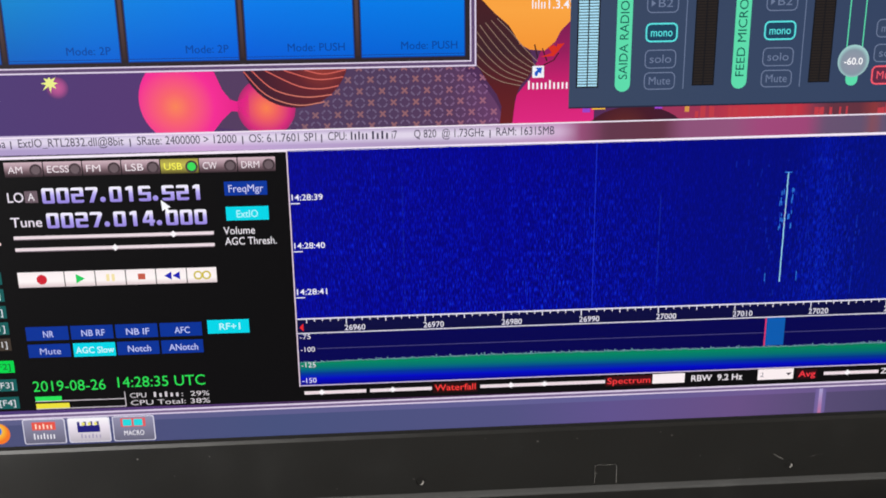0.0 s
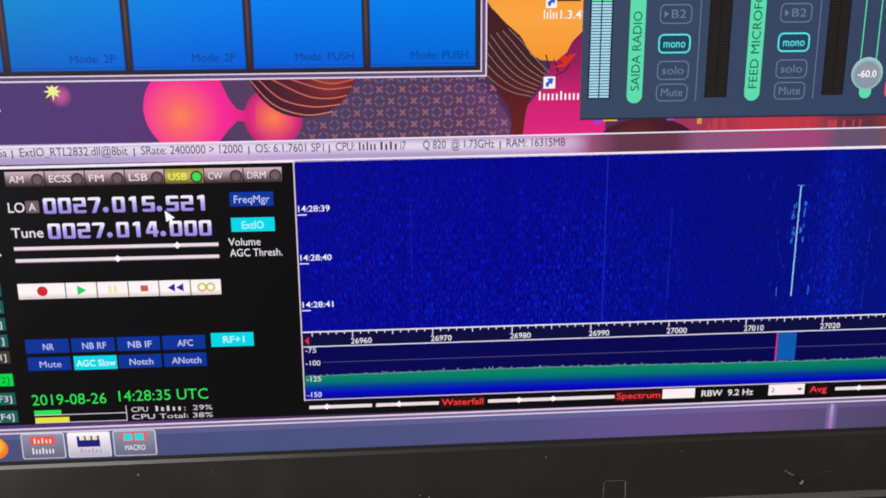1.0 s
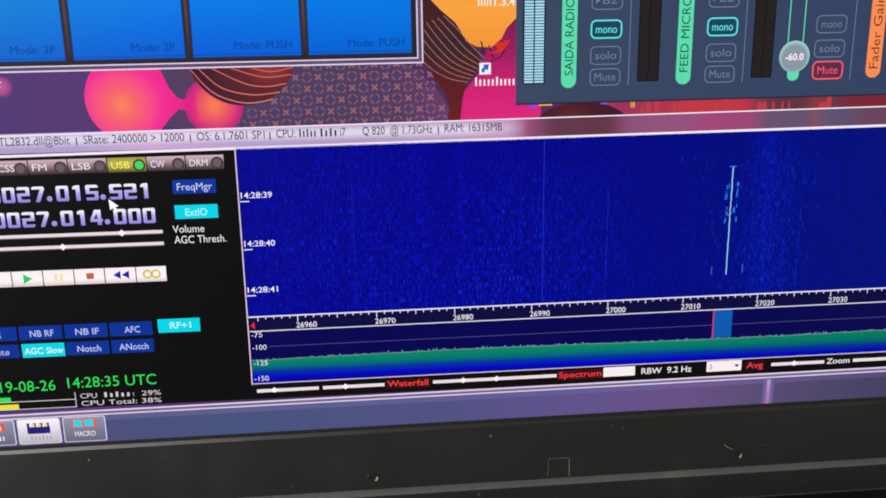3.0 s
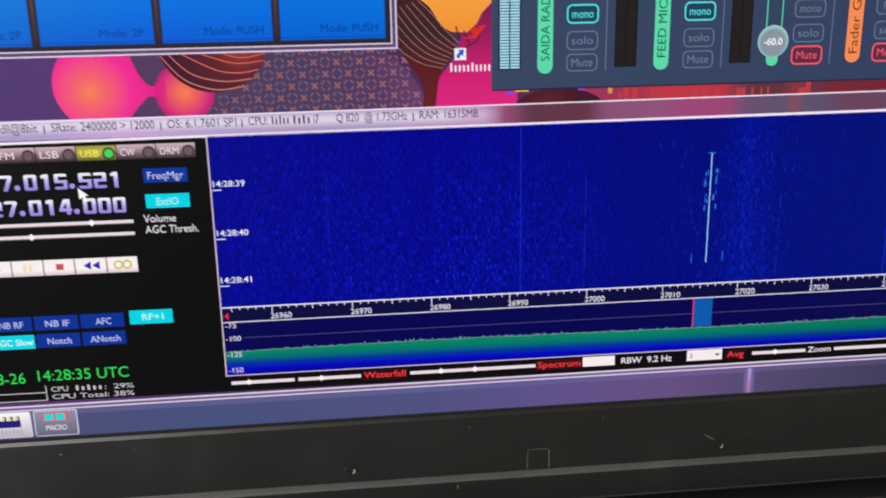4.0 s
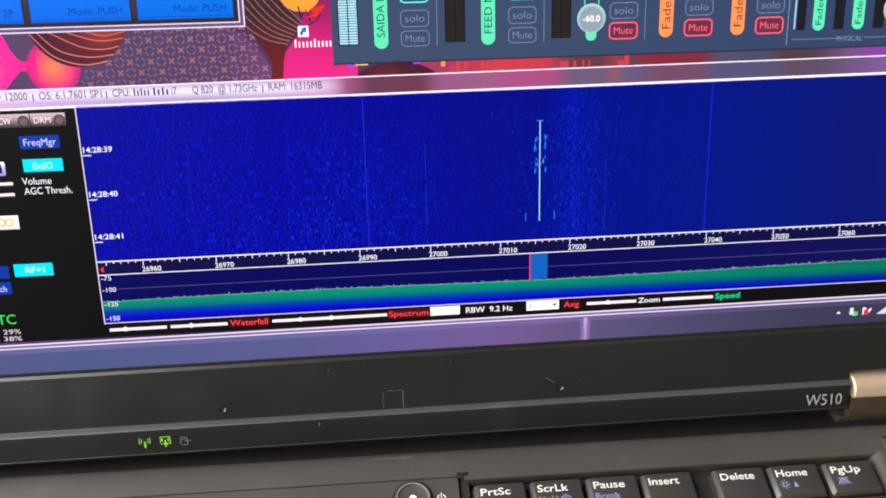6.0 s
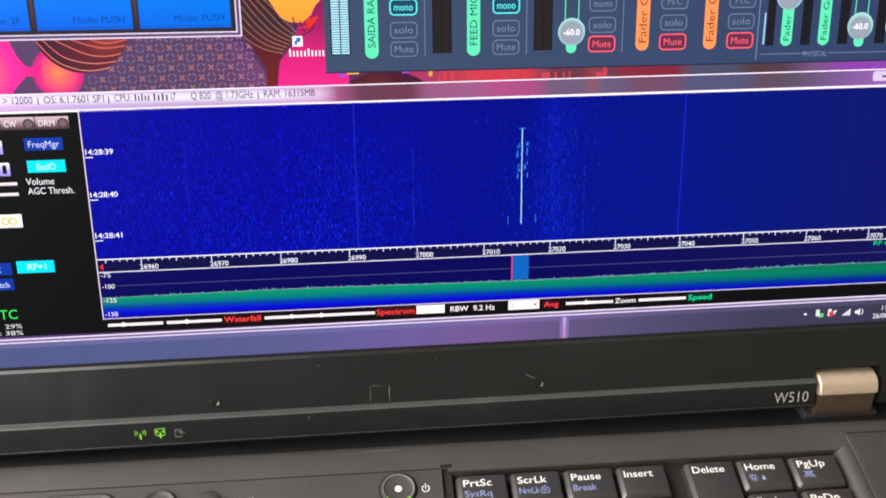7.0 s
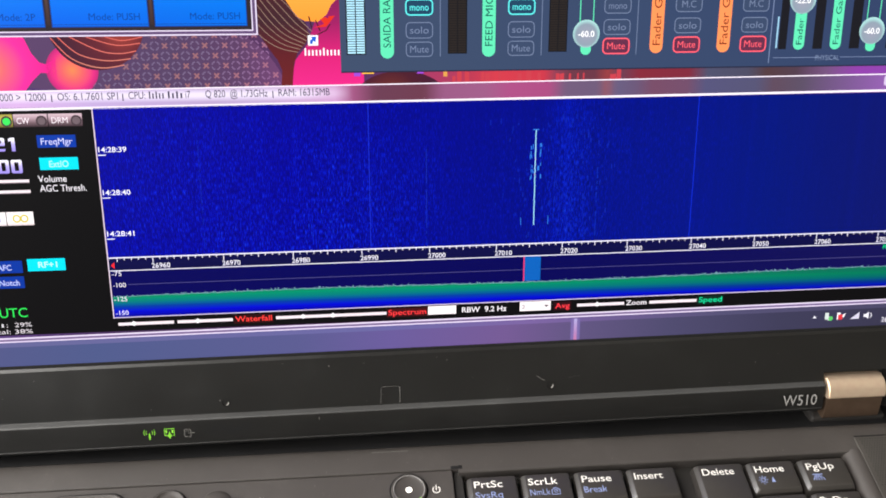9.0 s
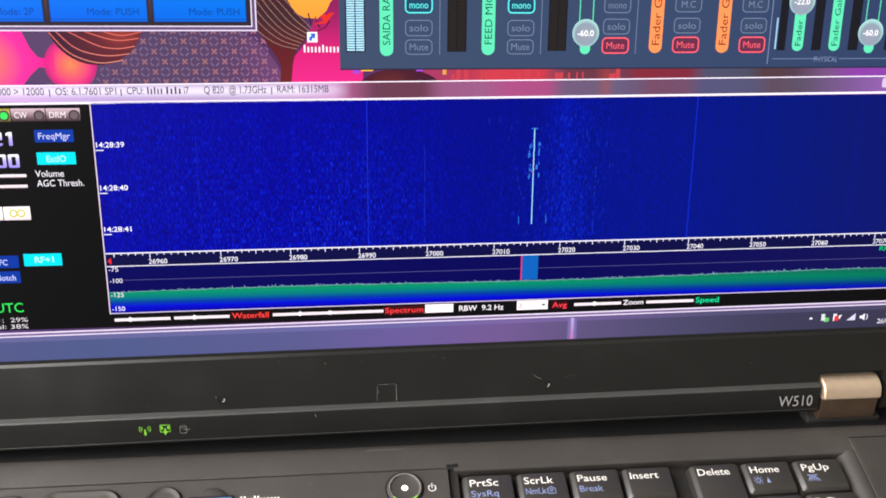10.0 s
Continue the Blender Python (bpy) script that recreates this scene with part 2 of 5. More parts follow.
def extrude_x(bm, profile, x0, x1, close=True):
    """Sweeps a (y, z) outline in layout units from x0 to x1."""
    a = [bm.verts.new((x0 * U, y * U, z * U)) for y, z in profile]
    b = [bm.verts.new((x1 * U, y * U, z * U)) for y, z in profile]
    n = len(profile)
    for i in range(n if close else n - 1):
        j = (i + 1) % n
        bm.faces.new((a[i], a[j], b[j], b[i]))
    if close:
        bm.faces.new(a)
        bm.faces.new(list(reversed(b)))


# ---- the room ----
for nm, args, mat in (
    ("floor", (-0.66, 2.0, -2.4, 1.4, -0.1, 0.0), FLOOR_WOOD),
    ("ceiling", (-0.66, 2.0, -2.4, 1.4, 2.5, 2.6), CEILING_PAINT),
    ("wall_north", (-0.66, 2.0, 1.4, 1.5, -0.1, 2.6), WALL_PAINT),
    ("wall_south", (-0.66, 2.0, -2.5, -2.4, -0.1, 2.6), WALL_PAINT),
    ("wall_east", (2.0, 2.1, -2.5, 1.5, -0.1, 2.6), WALL_PAINT),
):
    tagged(room_box(nm, *args, mat), "plain painted %s closing the room" % nm.split("_")[0], nm.split("_")[0], kind="structure")
bm = bmesh.new()
for y0, y1, z0, z1 in ((-2.5, -1.3, -0.1, 2.6), (0.9, 1.5, -0.1, 2.6), (-1.3, 0.9, -0.1, 0.88), (-1.3, 0.9, 2.1, 2.6)):
    box(bm, -0.76 / U, -0.66 / U, y0 / U, y1 / U, z0 / U, z1 / U)
tagged(new("wall_west", bm_mesh("wall_west", bm, WALL_PAINT)), "painted wall with a wide window opening", "wall", kind="structure")
desk = tagged(room_box("desk", -0.64, 0.95, -0.55, 0.4, DESK - 0.03, DESK, DESK_WOOD, 0.003), "brown wooden desk under the black laptop", "desk")
for x in (-0.6, 0.84):
    for y in (-0.5, 0.3):
        lg = room_box("leg", x, x + 0.06, y, y + 0.06, 0.0, DESK - 0.03, DESK_WOOD, 0.003)
        lg.parent = desk

# ---- the laptop ----
laptop = tagged(new("laptop"), "open black plastic laptop showing radio software on its screen", "laptop")
laptop.location = (0.08, 0, DESK)
HOME = Matrix.Translation((0.08, 0, DESK)).inverted()


def part(name, me, m, parent=laptop, label=""):
    """One part under the laptop (m: its place in the world) or a sub-part (m: its place in its part)."""
    ob = new(name, me)
    ob.parent = parent
    ob.matrix_basis = HOME @ m if parent is laptop else m
    return tagged(ob, label) if label else ob


# lid: shell with a real opening for the panel, chin with a ridge, hinges
X0, X1, Z0, Z1 = -100.0, 274.0, -14.0, 196.4
bm = bmesh.new()
box(bm, -114.0, 288.0, 1.0, 12.0, -43.5, 212.0, 2.0, 3)
part("lid_shell", bm_mesh("lid_shell", bm, LID_BLACK), LID)
bm = bmesh.new()
for a, b, c, d in ((-114.0, X0, -14.0, 212.0), (X1, 288.0, -14.0, 212.0), (X0, X1, Z1, 212.0)):
    box(bm, a, b, -2.2, 1.1, c, d, 0.5)
part("bezel", bm_mesh("bezel", bm, LID_BLACK), LID)
CHIN_AT = LID @ Matrix.Translation((106.0 * U, 0, 0)) @ pose(0, 0, 0, 0, -0.5, 0) @ Matrix.Translation((-106.0 * U, 0, 0))
# chin section: rounded lip at the panel, flat face, ridge that catches the light, lower strip
CHIN = [(1.2, -14.3), (-0.6, -14.3), (-1.5, -14.7), (-2.0, -15.6), (-2.1, -17.0), (-2.5, -32.95), (-2.7, -33.15), (-4.2, -33.6), (-4.45, -33.8), (-4.5, -34.3), (-3.9, -42.2), (-3.5, -43.2), (-2.6, -44.0), (4.0, -44.8), (9.0, -44.0), (9.0, -20.0), (1.2, -20.0)]
bm = bmesh.new()
extrude_x(bm, CHIN, -90.0, 236.0)
extrude_x(bm, CHIN, 259.6, 288.0)
extrude_x(bm, [(1.2, -14.3), (-0.6, -14.3), (-1.5, -14.7), (-2.0, -15.6), (-2.1, -17.0), (-2.42, -29.6), (1.2, -29.6)], -114.0, -90.0)
part("chin", eased(bm_mesh("chin", bm, LID_BLACK), 20.0), CHIN_AT)
bm = bmesh.new()
extrude_x(bm, [(1.2, -14.3), (-0.6, -14.3), (-1.5, -14.7), (-2.0, -15.6), (-2.1, -17.0), (-2.42, -29.6), (1.2, -29.6)], 236.0, 259.6)
part("chin_bridge", eased(bm_mesh("chin_bridge", bm, LID_BLACK), 20.0), CHIN_AT)
HINGE = [(4.0, -30.4), (-1.0, -30.4), (-2.2, -30.6), (-3.3, -31.1), (-4.2, -31.8), (-4.9, -32.6), (-5.4, -33.5), (-5.7, -34.4), (-5.9, -36.5), (-5.8, -37.0), (-5.4, -37.4), (-4.8, -37.5), (4.0, -37.5)]
# lower half of the same hinge, coloured darker for the dark deck it reflects
HINGE_LOWER = [(4.0, -37.7), (-4.6, -37.7), (-4.5, -38.4), (-3.9, -41.0), (-3.4, -44.6), (-2.6, -46.0), (4.0, -46.0)]
for x in (-112.4, 237.2):
    bm = bmesh.new()
    extrude_x(bm, HINGE, x, x + 21.0)
    es = [e for e in bm.edges if abs(e.verts[0].co.x - e.verts[1].co.x) < 1e-6]
    bmesh.ops.bevel(bm, geom=es, offset=0.45 * U, segments=3, affect="EDGES")
    part("hinge", eased(bm_mesh("hinge", bm, HINGE_GOLD), 24.0), LID, label="champagne gold metal hinge")
    bm = bmesh.new()
    extrude_x(bm, HINGE_LOWER, x + 0.4, x + 20.6)
    part("hinge_lower", eased(bm_mesh("hinge_lower", bm, HINGE_SHADED), 24.0), LID, label="lower half of the hinge, coloured dark for its dim reflection")


def flat_mesh(name, polys, mat, depth=0.0, place=None, skew=0.0, pivot=40.0):
    """Flat shapes of (x, z) layout units on the lid's face, depth units proud of it."""
    verts, faces = [], []
    for pts in polys:
        faces.append(tuple(range(len(verts), len(verts) + len(pts))))
        verts += [(x * U, -depth * U, (z + skew * (x - pivot)) * U) if place is None else place(x, z) for x, z in pts]
    return mesh_of(name, verts, faces, mat)


def ring_pts(cx, cz, r, n=28, a0=0.0, a1=360.0):
    return [(cx + r * math.cos(radians(a0 + (a1 - a0) * i / n)), cz + r * math.sin(radians(a0 + (a1 - a0) * i / n))) for i in range(n if a1 - a0 == 360 else n + 1)]


def stroke(pts, w, closed=False):
    """Quads of width w along a line."""
    out, n = [], len(pts)
    left, right = [], []
    for i in range(n):
        a = pts[(i - 1) % n] if closed or i else pts[0]
        b = pts[(i + 1) % n] if closed or i < n - 1 else pts[-1]
        dx, dz = b[0] - a[0], b[1] - a[1]
        k = math.hypot(dx, dz) or 1.0
        left.append((pts[i][0] - dz / k * w / 2, pts[i][1] + dx / k * w / 2))
        right.append((pts[i][0] + dz / k * w / 2, pts[i][1] - dx / k * w / 2))
    for i in range(n if closed else n - 1):
        j = (i + 1) % n
        out.append([right[i], right[j], left[j], left[i]])
    return out


def rect(x0, x1, z0, z1):
    return [(x0, z0), (x1, z0), (x1, z1), (x0, z1)]


def rounded(x0, x1, z0, z1, r, n=5):
    out = []
    for cx, cz, a in ((x1 - r, z1 - r, 0), (x0 + r, z1 - r, 90), (x0 + r, z0 + r, 180), (x1 - r, z0 + r, 270)):
        out += [(cx + r * math.cos(radians(a + 90 * i / n)), cz + r * math.sin(radians(a + 90 * i / n))) for i in range(n + 1)]
    return out


# strip along the ridge, its plastic lightened for the light it catches
RIDGE_LIT = plastic("lit_ridge_plastic", (70, 70, 69), 0.4, 0.3)
LIP_GLINT = plastic("lip_glint_plastic", (48, 48, 47), 0.4, 0.2)
bm = bmesh.new()
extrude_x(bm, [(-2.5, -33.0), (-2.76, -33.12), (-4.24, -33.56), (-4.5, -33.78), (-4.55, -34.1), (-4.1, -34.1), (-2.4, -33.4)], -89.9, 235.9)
part("chin_ridge", eased(bm_mesh("chin_ridge", bm, RIDGE_LIT), 60.0), CHIN_AT, label="ridge edge, lightened for the light it catches")

# thin strip along the foot of the chin, its edge highlight put into the colour
bm = bmesh.new()
extrude_x(bm, [(-3.9, -42.35), (-4.0, -42.55), (-3.92, -42.8), (-3.5, -43.0), (-3.4, -42.4)], -89.9, 235.9)
part("chin_lip", eased(bm_mesh("chin_lip", bm, LIP_GLINT), 60.0), CHIN_AT)

# screws and scratches on the chin
for x, z in ((32.8, -29.9), (140.0, -28.8)):
    bm = bmesh.new()
    for r0, r1, y0, y1 in ((1.25, 1.0, -2.64, -2.1), (1.0, 0.0, -2.2, -2.15)):
        a = [bm.verts.new((px * U, y0 * U, pz * U)) for px, pz in ring_pts(x, z, r0, 18)]
        if r1:
            b = [bm.verts.new((px * U, y1 * U, pz * U)) for px, pz in ring_pts(x, z, r1, 18)]
            for i in range(18):
                bm.faces.new((a[i], a[(i + 1) % 18], b[(i + 1) % 18], b[i]))
        else:
            bm.faces.new(a)
    sock = part("screw_hole", bm_mesh("screw_hole", bm, RUBBER), LID)
    # highlight at the lower right of the hole, drawn as a pale crescent
    part("screw_glint", flat_mesh("screw_glint", [[(x + 0.2 + 0.75 * math.cos(radians(a)), z - 0.2 + 0.8 * math.sin(radians(a))) for a in range(-110, 51, 20)] + [(x + 0.25 + 0.25 * math.cos(radians(a)), z - 0.25 + 0.3 * math.sin(radians(a))) for a in range(50, -111, -40)]], SCREW_GLINT, 2.68), Matrix.Identity(4), sock, "pale crescent, painted highlight in the screw hole")
part("cover_square", flat_mesh("cover_square", stroke(rounded(83.0, 89.4, -33.3, -26.6, 0.4), 0.22, True), RUBBER, 2.56), LID, label="thin square outline of a screw cover")
part("cover_edge", flat_mesh("cover_edge", stroke([(89.35, -32.7), (89.3, -26.9)], 0.18) + stroke([(83.0, -32.7), (83.1, -27.0)], 0.1) + stroke([(83.2, -26.75), (89.0, -26.65)], 0.1), SCUFF, 2.6), LID)
rnd = random.Random(4)
scr = stroke([(135.2, -25.2), (136.6, -26.2), (138.0, -26.9)], 0.2) + stroke([(145.8, -26.5), (148.0, -25.95), (149.6, -25.85)], 0.06) + stroke([(62.4, -36.7), (62.45, -37.8)], 0.3)
for x, z, r in ((66.3, -18.6, 0.28), (104.9, -18.1, 0.22), (-46.0, -19.8, 0.3), (101.6, -17.0, 0.16)):
    scr.append(ring_pts(x, z, r, 7))
for _ in range(15):
    x, z = rnd.uniform(-60, 232), rnd.uniform(-33, -16.5)
    r = rnd.choice((0.1, 0.12, 0.14, 0.2))
    scr.append([(x + r * math.cos(k * 1.05 + r) * rnd.uniform(0.6, 1.2), z + r * math.sin(k * 1.05 + r) * rnd.uniform(0.6, 1.2)) for k in range(6)])
tagged(part("scuffing", flat_mesh("scuffing", [p for p in scr if p[0][1] > -33], SCUFF, 2.56), LID, label="small scuffs and dust specks"), kind="stuff")

# ---- text: gathered first, turned into meshes together ----
TEXTS = []
slope = (0.0, 0.0)


def text(s, x0, x1, z0, cap, mat, parent, layer=0.0, name="text", upright=False, bold=0.0, on_base=False):
    """Lettering s from x0 to x1 on the base line z0, capitals cap high; upright: read from below to above."""
    cu = bpy.data.curves.new(name, "FONT")
    cu.body, cu.offset, cu.resolution_u = s, (0.0 if "M" in s else bold * 0.8), 3
    TEXTS.append((new(name, cu), x0, x1, z0, cap, mat, parent, layer, upright, on_base, slope))


def finish_texts():
    probe = bpy.data.curves.new("probe", "FONT")
    probe.body = "H"
    probe_ob = new("probe", probe)
    dg = bpy.context.evaluated_depsgraph_get()
    dg.update()
    pm = bpy.data.meshes.new_from_object(probe_ob.evaluated_get(dg))
    high = max(v.co.y for v in pm.vertices)
    made = [bpy.data.meshes.new_from_object(o.evaluated_get(dg)) for o, *_ in TEXTS]
    bpy.data.objects.remove(probe_ob)
    for me, (o, x0, x1, z0, cap, mat, parent, layer, upright, on_base, tilt) in zip(made, TEXTS):
        xs = [v.co.x for v in me.vertices]
        a, b = min(xs), max(xs)
        for v in me.vertices:
            tx, ty = (v.co.x - a) / (b - a), v.co.y / high * cap
            x, z = (z0 - ty, x0 + (x1 - x0) * tx) if upright else (x0 + (x1 - x0) * tx, z0 + ty)
            v.co = (x * U, z * U, layer * U) if on_base else (x * U, -layer * U, (z + (tilt[0] * (x - tilt[1]) if parent is screen else 0.0)) * U)
        me.materials.clear()
        me.materials.append(mat)
        name = o.name.split(".")[0]
        bpy.data.objects.remove(o)
        ob = new(name, me)
        ob.parent = parent
        ob.matrix_basis = (HOME @ (BASE if on_base else LID)) if parent is laptop else Matrix.Identity(4)


# ---- the screen ----
screen = part("display_panel", flat_mesh("display_panel", [rect(X0 - 1, X1 + 1, Z0 - 1, Z1 + 1)], lit(62, 44, 88), 0.0), LID, label="lit matte screen with overlapping program windows")
I4 = Matrix.Identity(4)
STEP = 0.045
slope = (0.003, 40.0)  # the picture sits a trace askew in the lid: slope and pivot
TILT = (0.0085, 82.5)  # the same for its long edges


def show(name, polys, layer, mat, label=""):
    return part(name, flat_mesh(name, polys, mat, layer * STEP, None, *slope), I4, screen, label)


def across(name, polys, layer, mat, label=""):
    """A strip or rule that runs the whole width of the screen."""
    return part(name, flat_mesh(name, polys, mat, layer * STEP, None, *TILT), I4, screen, label)


def words(s, x0, x1, z0, cap, colour, layer, name="text", **k):
    text(s, x0, x1, z0, cap, lit(*colour), screen, layer * STEP, name, **k)


def bars(name, x0, x1, z0, z1, colour, layer, count):
    """A word that stays unlettered: one small bar for each letter."""
    w, ps = (x1 - x0) / count, []
    for i in range(count):
        a = x0 + w * i + w * 0.28
        ps.append(rect(a, a + w * 0.42, z0, z1 if i in (0, count // 2) else z0 + (z1 - z0) * 0.74))
    tagged(show(name, ps, layer, lit(*colour)), kind="stuff")


# wallpaper
show("wallpaper_field", [rect(X0, X1, Z0, Z1)], 1, lit_ramp("screen_wall_purple", "X", -100, 80, [(0.0, (72, 56, 116)), (0.35, (84, 56, 114)), (0.6, (68, 46, 80)), (1.0, (84, 46, 88))]))
blob = [(-36.6 + 11.8 - 11.8 * math.cos(radians(a)), 79.4 + 11.5 * math.sin(radians(a))) for a in range(-100, 101, 8)]
blob += [(-17.2, 86.2), (-15.5, 81.8), (-13.6, 79.2), (-12.0, 78.7), (-10.0, 79.6), (-9.0, 80.6), (-9.0, 74.2), (-11.5, 76.1), (-13.5, 76.3), (-16.0, 74.0), (-18.5, 71.0)]
blob = [q for q in blob if q[1] > 66]
show("pink_blob", [blob], 3, lit_radial("screen_pink", -27.5, 77.5, 18.0, [(0.0, (250, 132, 88)), (0.2, (248, 100, 108)), (0.55, (244, 44, 148)), (1.0, (226, 28, 132))]))
show("pink_drop", [ring_pts(-4.6, 77.0, 7.4, 40)], 3, lit_radial("screen_drop", -4.6, 76.8, 8.0, [(0.0, (250, 130, 80)), (0.35, (240, 96, 96)), (0.75, (214, 44, 122)), (1.0, (160, 34, 104))]))
SPIKES = (2.0, 1.0, 2.2, 1.1, 1.7, 1.2, 2.0, 0.9, 2.3, 1.0, 2.7, 0.9, 2.6, 1.0, 2.1, 1.1)
show("splat", [[(-58.2 + r * math.cos(i * math.pi / 8), 84.2 + 0.92 * r * math.sin(i * math.pi / 8)) for i, r in enumerate(SPIKES)]], 4, lit(236, 240, 140))
show("splat_shadow", [ring_pts(-56.5, 82.8, 2.9)], 2, lit_radial("screen_splat_pink", -56.5, 82.8, 2.9, [(0.0, (196, 92, 150)), (0.5, (170, 78, 140)), (1.0, (84, 56, 112))]))
# patterned arch
ARCH = (14.0, 68.0, 43.0)
arch = [(-9.0, 71.0)] + [(ARCH[0] + ARCH[2] * math.cos(radians(a)), ARCH[1] + 26.5 * math.sin(radians(a))) for a in range(168, 3, -5)] + [(56.0, 71.0)]
show("arch", [arch], 2, lit_ramp("screen_arch", "X", -8, 56, [(0.0, (84, 60, 96)), (0.5, (80, 60, 92)), (0.8, (86, 58, 92)), (1.0, (104, 62, 104))]))
rings, crosses = [], []
for j in range(6):
    for i in range(-8, 14):
        x, z = 16.42 + 2.876 * i, 86.48 - 2.93 * j
        if (x - 3.15) ** 2 + (z - 90.6) ** 2 < 14.3 ** 2 or (x + 4.6) ** 2 + (z - 77.0) ** 2 < 8.2 ** 2 or x < 2.0:
            continue
        if x > 54.9 - max(0.0, z - 72.8) * 0.26 - max(0.0, z - 80.0) * 0.25:
            continue
        if (i + j) % 2 == 0:
            rings.append(sum((stroke(ring_pts(x, z, 1.18, 5, 90 * a + 14, 90 * a + 76), 0.4) for a in range(4)), []))
        else:
            crosses.append(stroke([(x - 0.72, z - 0.72), (x + 0.72, z + 0.72)], 0.5) + stroke([(x - 0.72, z + 0.72), (x + 0.72, z - 0.72)], 0.5))
LILAC = lit_ramp("screen_pattern_ring", "X", 2, 55, [(0.0, (106, 92, 124)), (0.6, (114, 96, 128)), (1.0, (136, 92, 138))])
SALMON = lit_ramp("screen_pattern_cross", "X", 2, 55, [(0.0, (134, 96, 108)), (0.6, (146, 98, 106)), (1.0, (154, 98, 124))])
for q in rings:
    show("pattern_ring", q, 3, LILAC)
for q in crosses:
    show("pattern_cross", q, 3, SALMON)
# striped ball behind the tile window
show("striped_ball", [ring_pts(3.15, 90.6, 13.8, 48)], 4, lit_radial("screen_brown_ball", 10.0, 88.0, 18.0, [(0.0, (156, 62, 52)), (0.4, (96, 36, 46)), (1.0, (56, 28, 48))]))
def bend(*pts, n=14):
    """A smooth curve through a few points."""
    out = []
    for i in range(n + 1):
        f = i / n * (len(pts) - 1)
        k = min(int(f), len(pts) - 2)
        q = [pts[min(max(k + d, 0), len(pts) - 1)] for d in (-1, 0, 1, 2)]
        u = f - k
        out.append(tuple(0.5 * (2 * q[1][c] + (q[2][c] - q[0][c]) * u + (2 * q[0][c] - 5 * q[1][c] + 4 * q[2][c] - q[3][c]) * u * u + (3 * q[1][c] - q[0][c] - 3 * q[2][c] + q[3][c]) * u ** 3) for c in (0, 1)))
    return out


STRIPE = lit_ramp("screen_ball_stripe", "Z", 77, 87, [(0.0, (206, 128, 110)), (0.5, (214, 106, 96)), (1.0, (206, 92, 84))])
for pts in (((-9.8, 86.2), (-5.3, 80.9), (-0.6, 78.4), (4.6, 77.4), (10.2, 78.2)), ((-7.8, 86.4), (-2.4, 81.5), (5.2, 79.5), (12.3, 80.0)), ((-4.5, 86.4), (3.5, 82.4), (9.2, 81.5), (14.0, 82.2)), ((0.3, 86.3), (8.4, 83.9), (15.3, 84.4)), ((5.6, 86.3), (10.3, 85.2), (16.0, 86.2))):
    show("ball_stripe", stroke(bend(*pts), 0.3), 5, STRIPE)
# orange field, brown bulb and magenta field
show("magenta_field", [[(55.4, 71.0), (58.6, 74.0), (59.8, 79.0), (63.5, 83.5), (66.0, 90.5), (70.0, 94.0), (74.0, 98.0), (80.0, 98.0), (80.0, 71.0)]], 3, lit_ramp("screen_magenta", "Z", 71, 98, [(0.0, (222, 40, 128)), (0.35, (206, 32, 112)), (0.7, (150, 30, 92)), (1.0, (120, 30, 80))]))
show("orange_field", [[(48.0, 118.0), (48.5, 106.0), (50.5, 103.0), (54.0, 99.5), (57.5, 96.5), (58.9, 94.3), (60.3, 91.8), (63.0, 90.3), (66.8, 90.0), (69.5, 92.2), (70.8, 94.8), (73.2, 97.2), (80.0, 98.5), (80.0, 118.0)]], 4, lit_ramp("screen_orange", "Z", 90, 110, [(0.0, (244, 148, 52)), (0.5, (250, 164, 66)), (1.0, (246, 156, 60))]))
BULB = [(49.3, 103.6), (50.8, 102.8), (54.0, 99.4), (57.6, 96.4), (59.0, 94.2), (60.6, 91.4), (63.2, 89.8), (64.2, 86.0), (62.6, 83.2), (60.6, 81.3), (59.4, 78.0), (58.6, 71.0), (55.3, 71.0), (55.8, 76.0), (54.6, 79.0), (52.0, 82.6), (49.4, 87.0)]
show("brown_bulb", [BULB], 5, lit_ramp("screen_bulb", "Z", 71, 103, [(0.0, (104, 34, 36)), (0.3, (92, 30, 36)), (0.6, (62, 34, 42)), (1.0, (70, 30, 36))]))
TOP_LINE, MID_LINE, LOW_LINE = ((54.6, 98.2), (58.2, 94.7), (61.6, 90.7), (65.0, 87.3)), ((49.4, 96.4), (53.1, 91.3), (57.4, 87.0), (63.0, 84.2)), ((49.3, 86.7), (52.2, 84.3), (56.1, 82.3), (60.7, 81.3))
for k in range(8):
    f = k / 3.5
    a, b, g = (TOP_LINE, MID_LINE, f) if f < 1 else (MID_LINE, LOW_LINE, f - 1)
    show("bulb_line", stroke(bend(*((p[0] + (q[0] - p[0]) * g, p[1] + (q[1] - p[1]) * g) for p, q in zip(a, b))), 0.2), 6, lit(146, 118, 104))
show("dark_ball", [[(75.5, 71.0)] + [(91.0 + 13.5 * math.cos(radians(a)), 68.0 + 7.4 * math.sin(radians(a))) for a in range(150, 25, -6)] + [(103.5, 71.0)]], 3, lit_radial("screen_dark_ball", 88.0, 68.0, 16.0, [(0.0, (110, 48, 40)), (0.5, (72, 28, 42)), (1.0, (60, 26, 50))]))
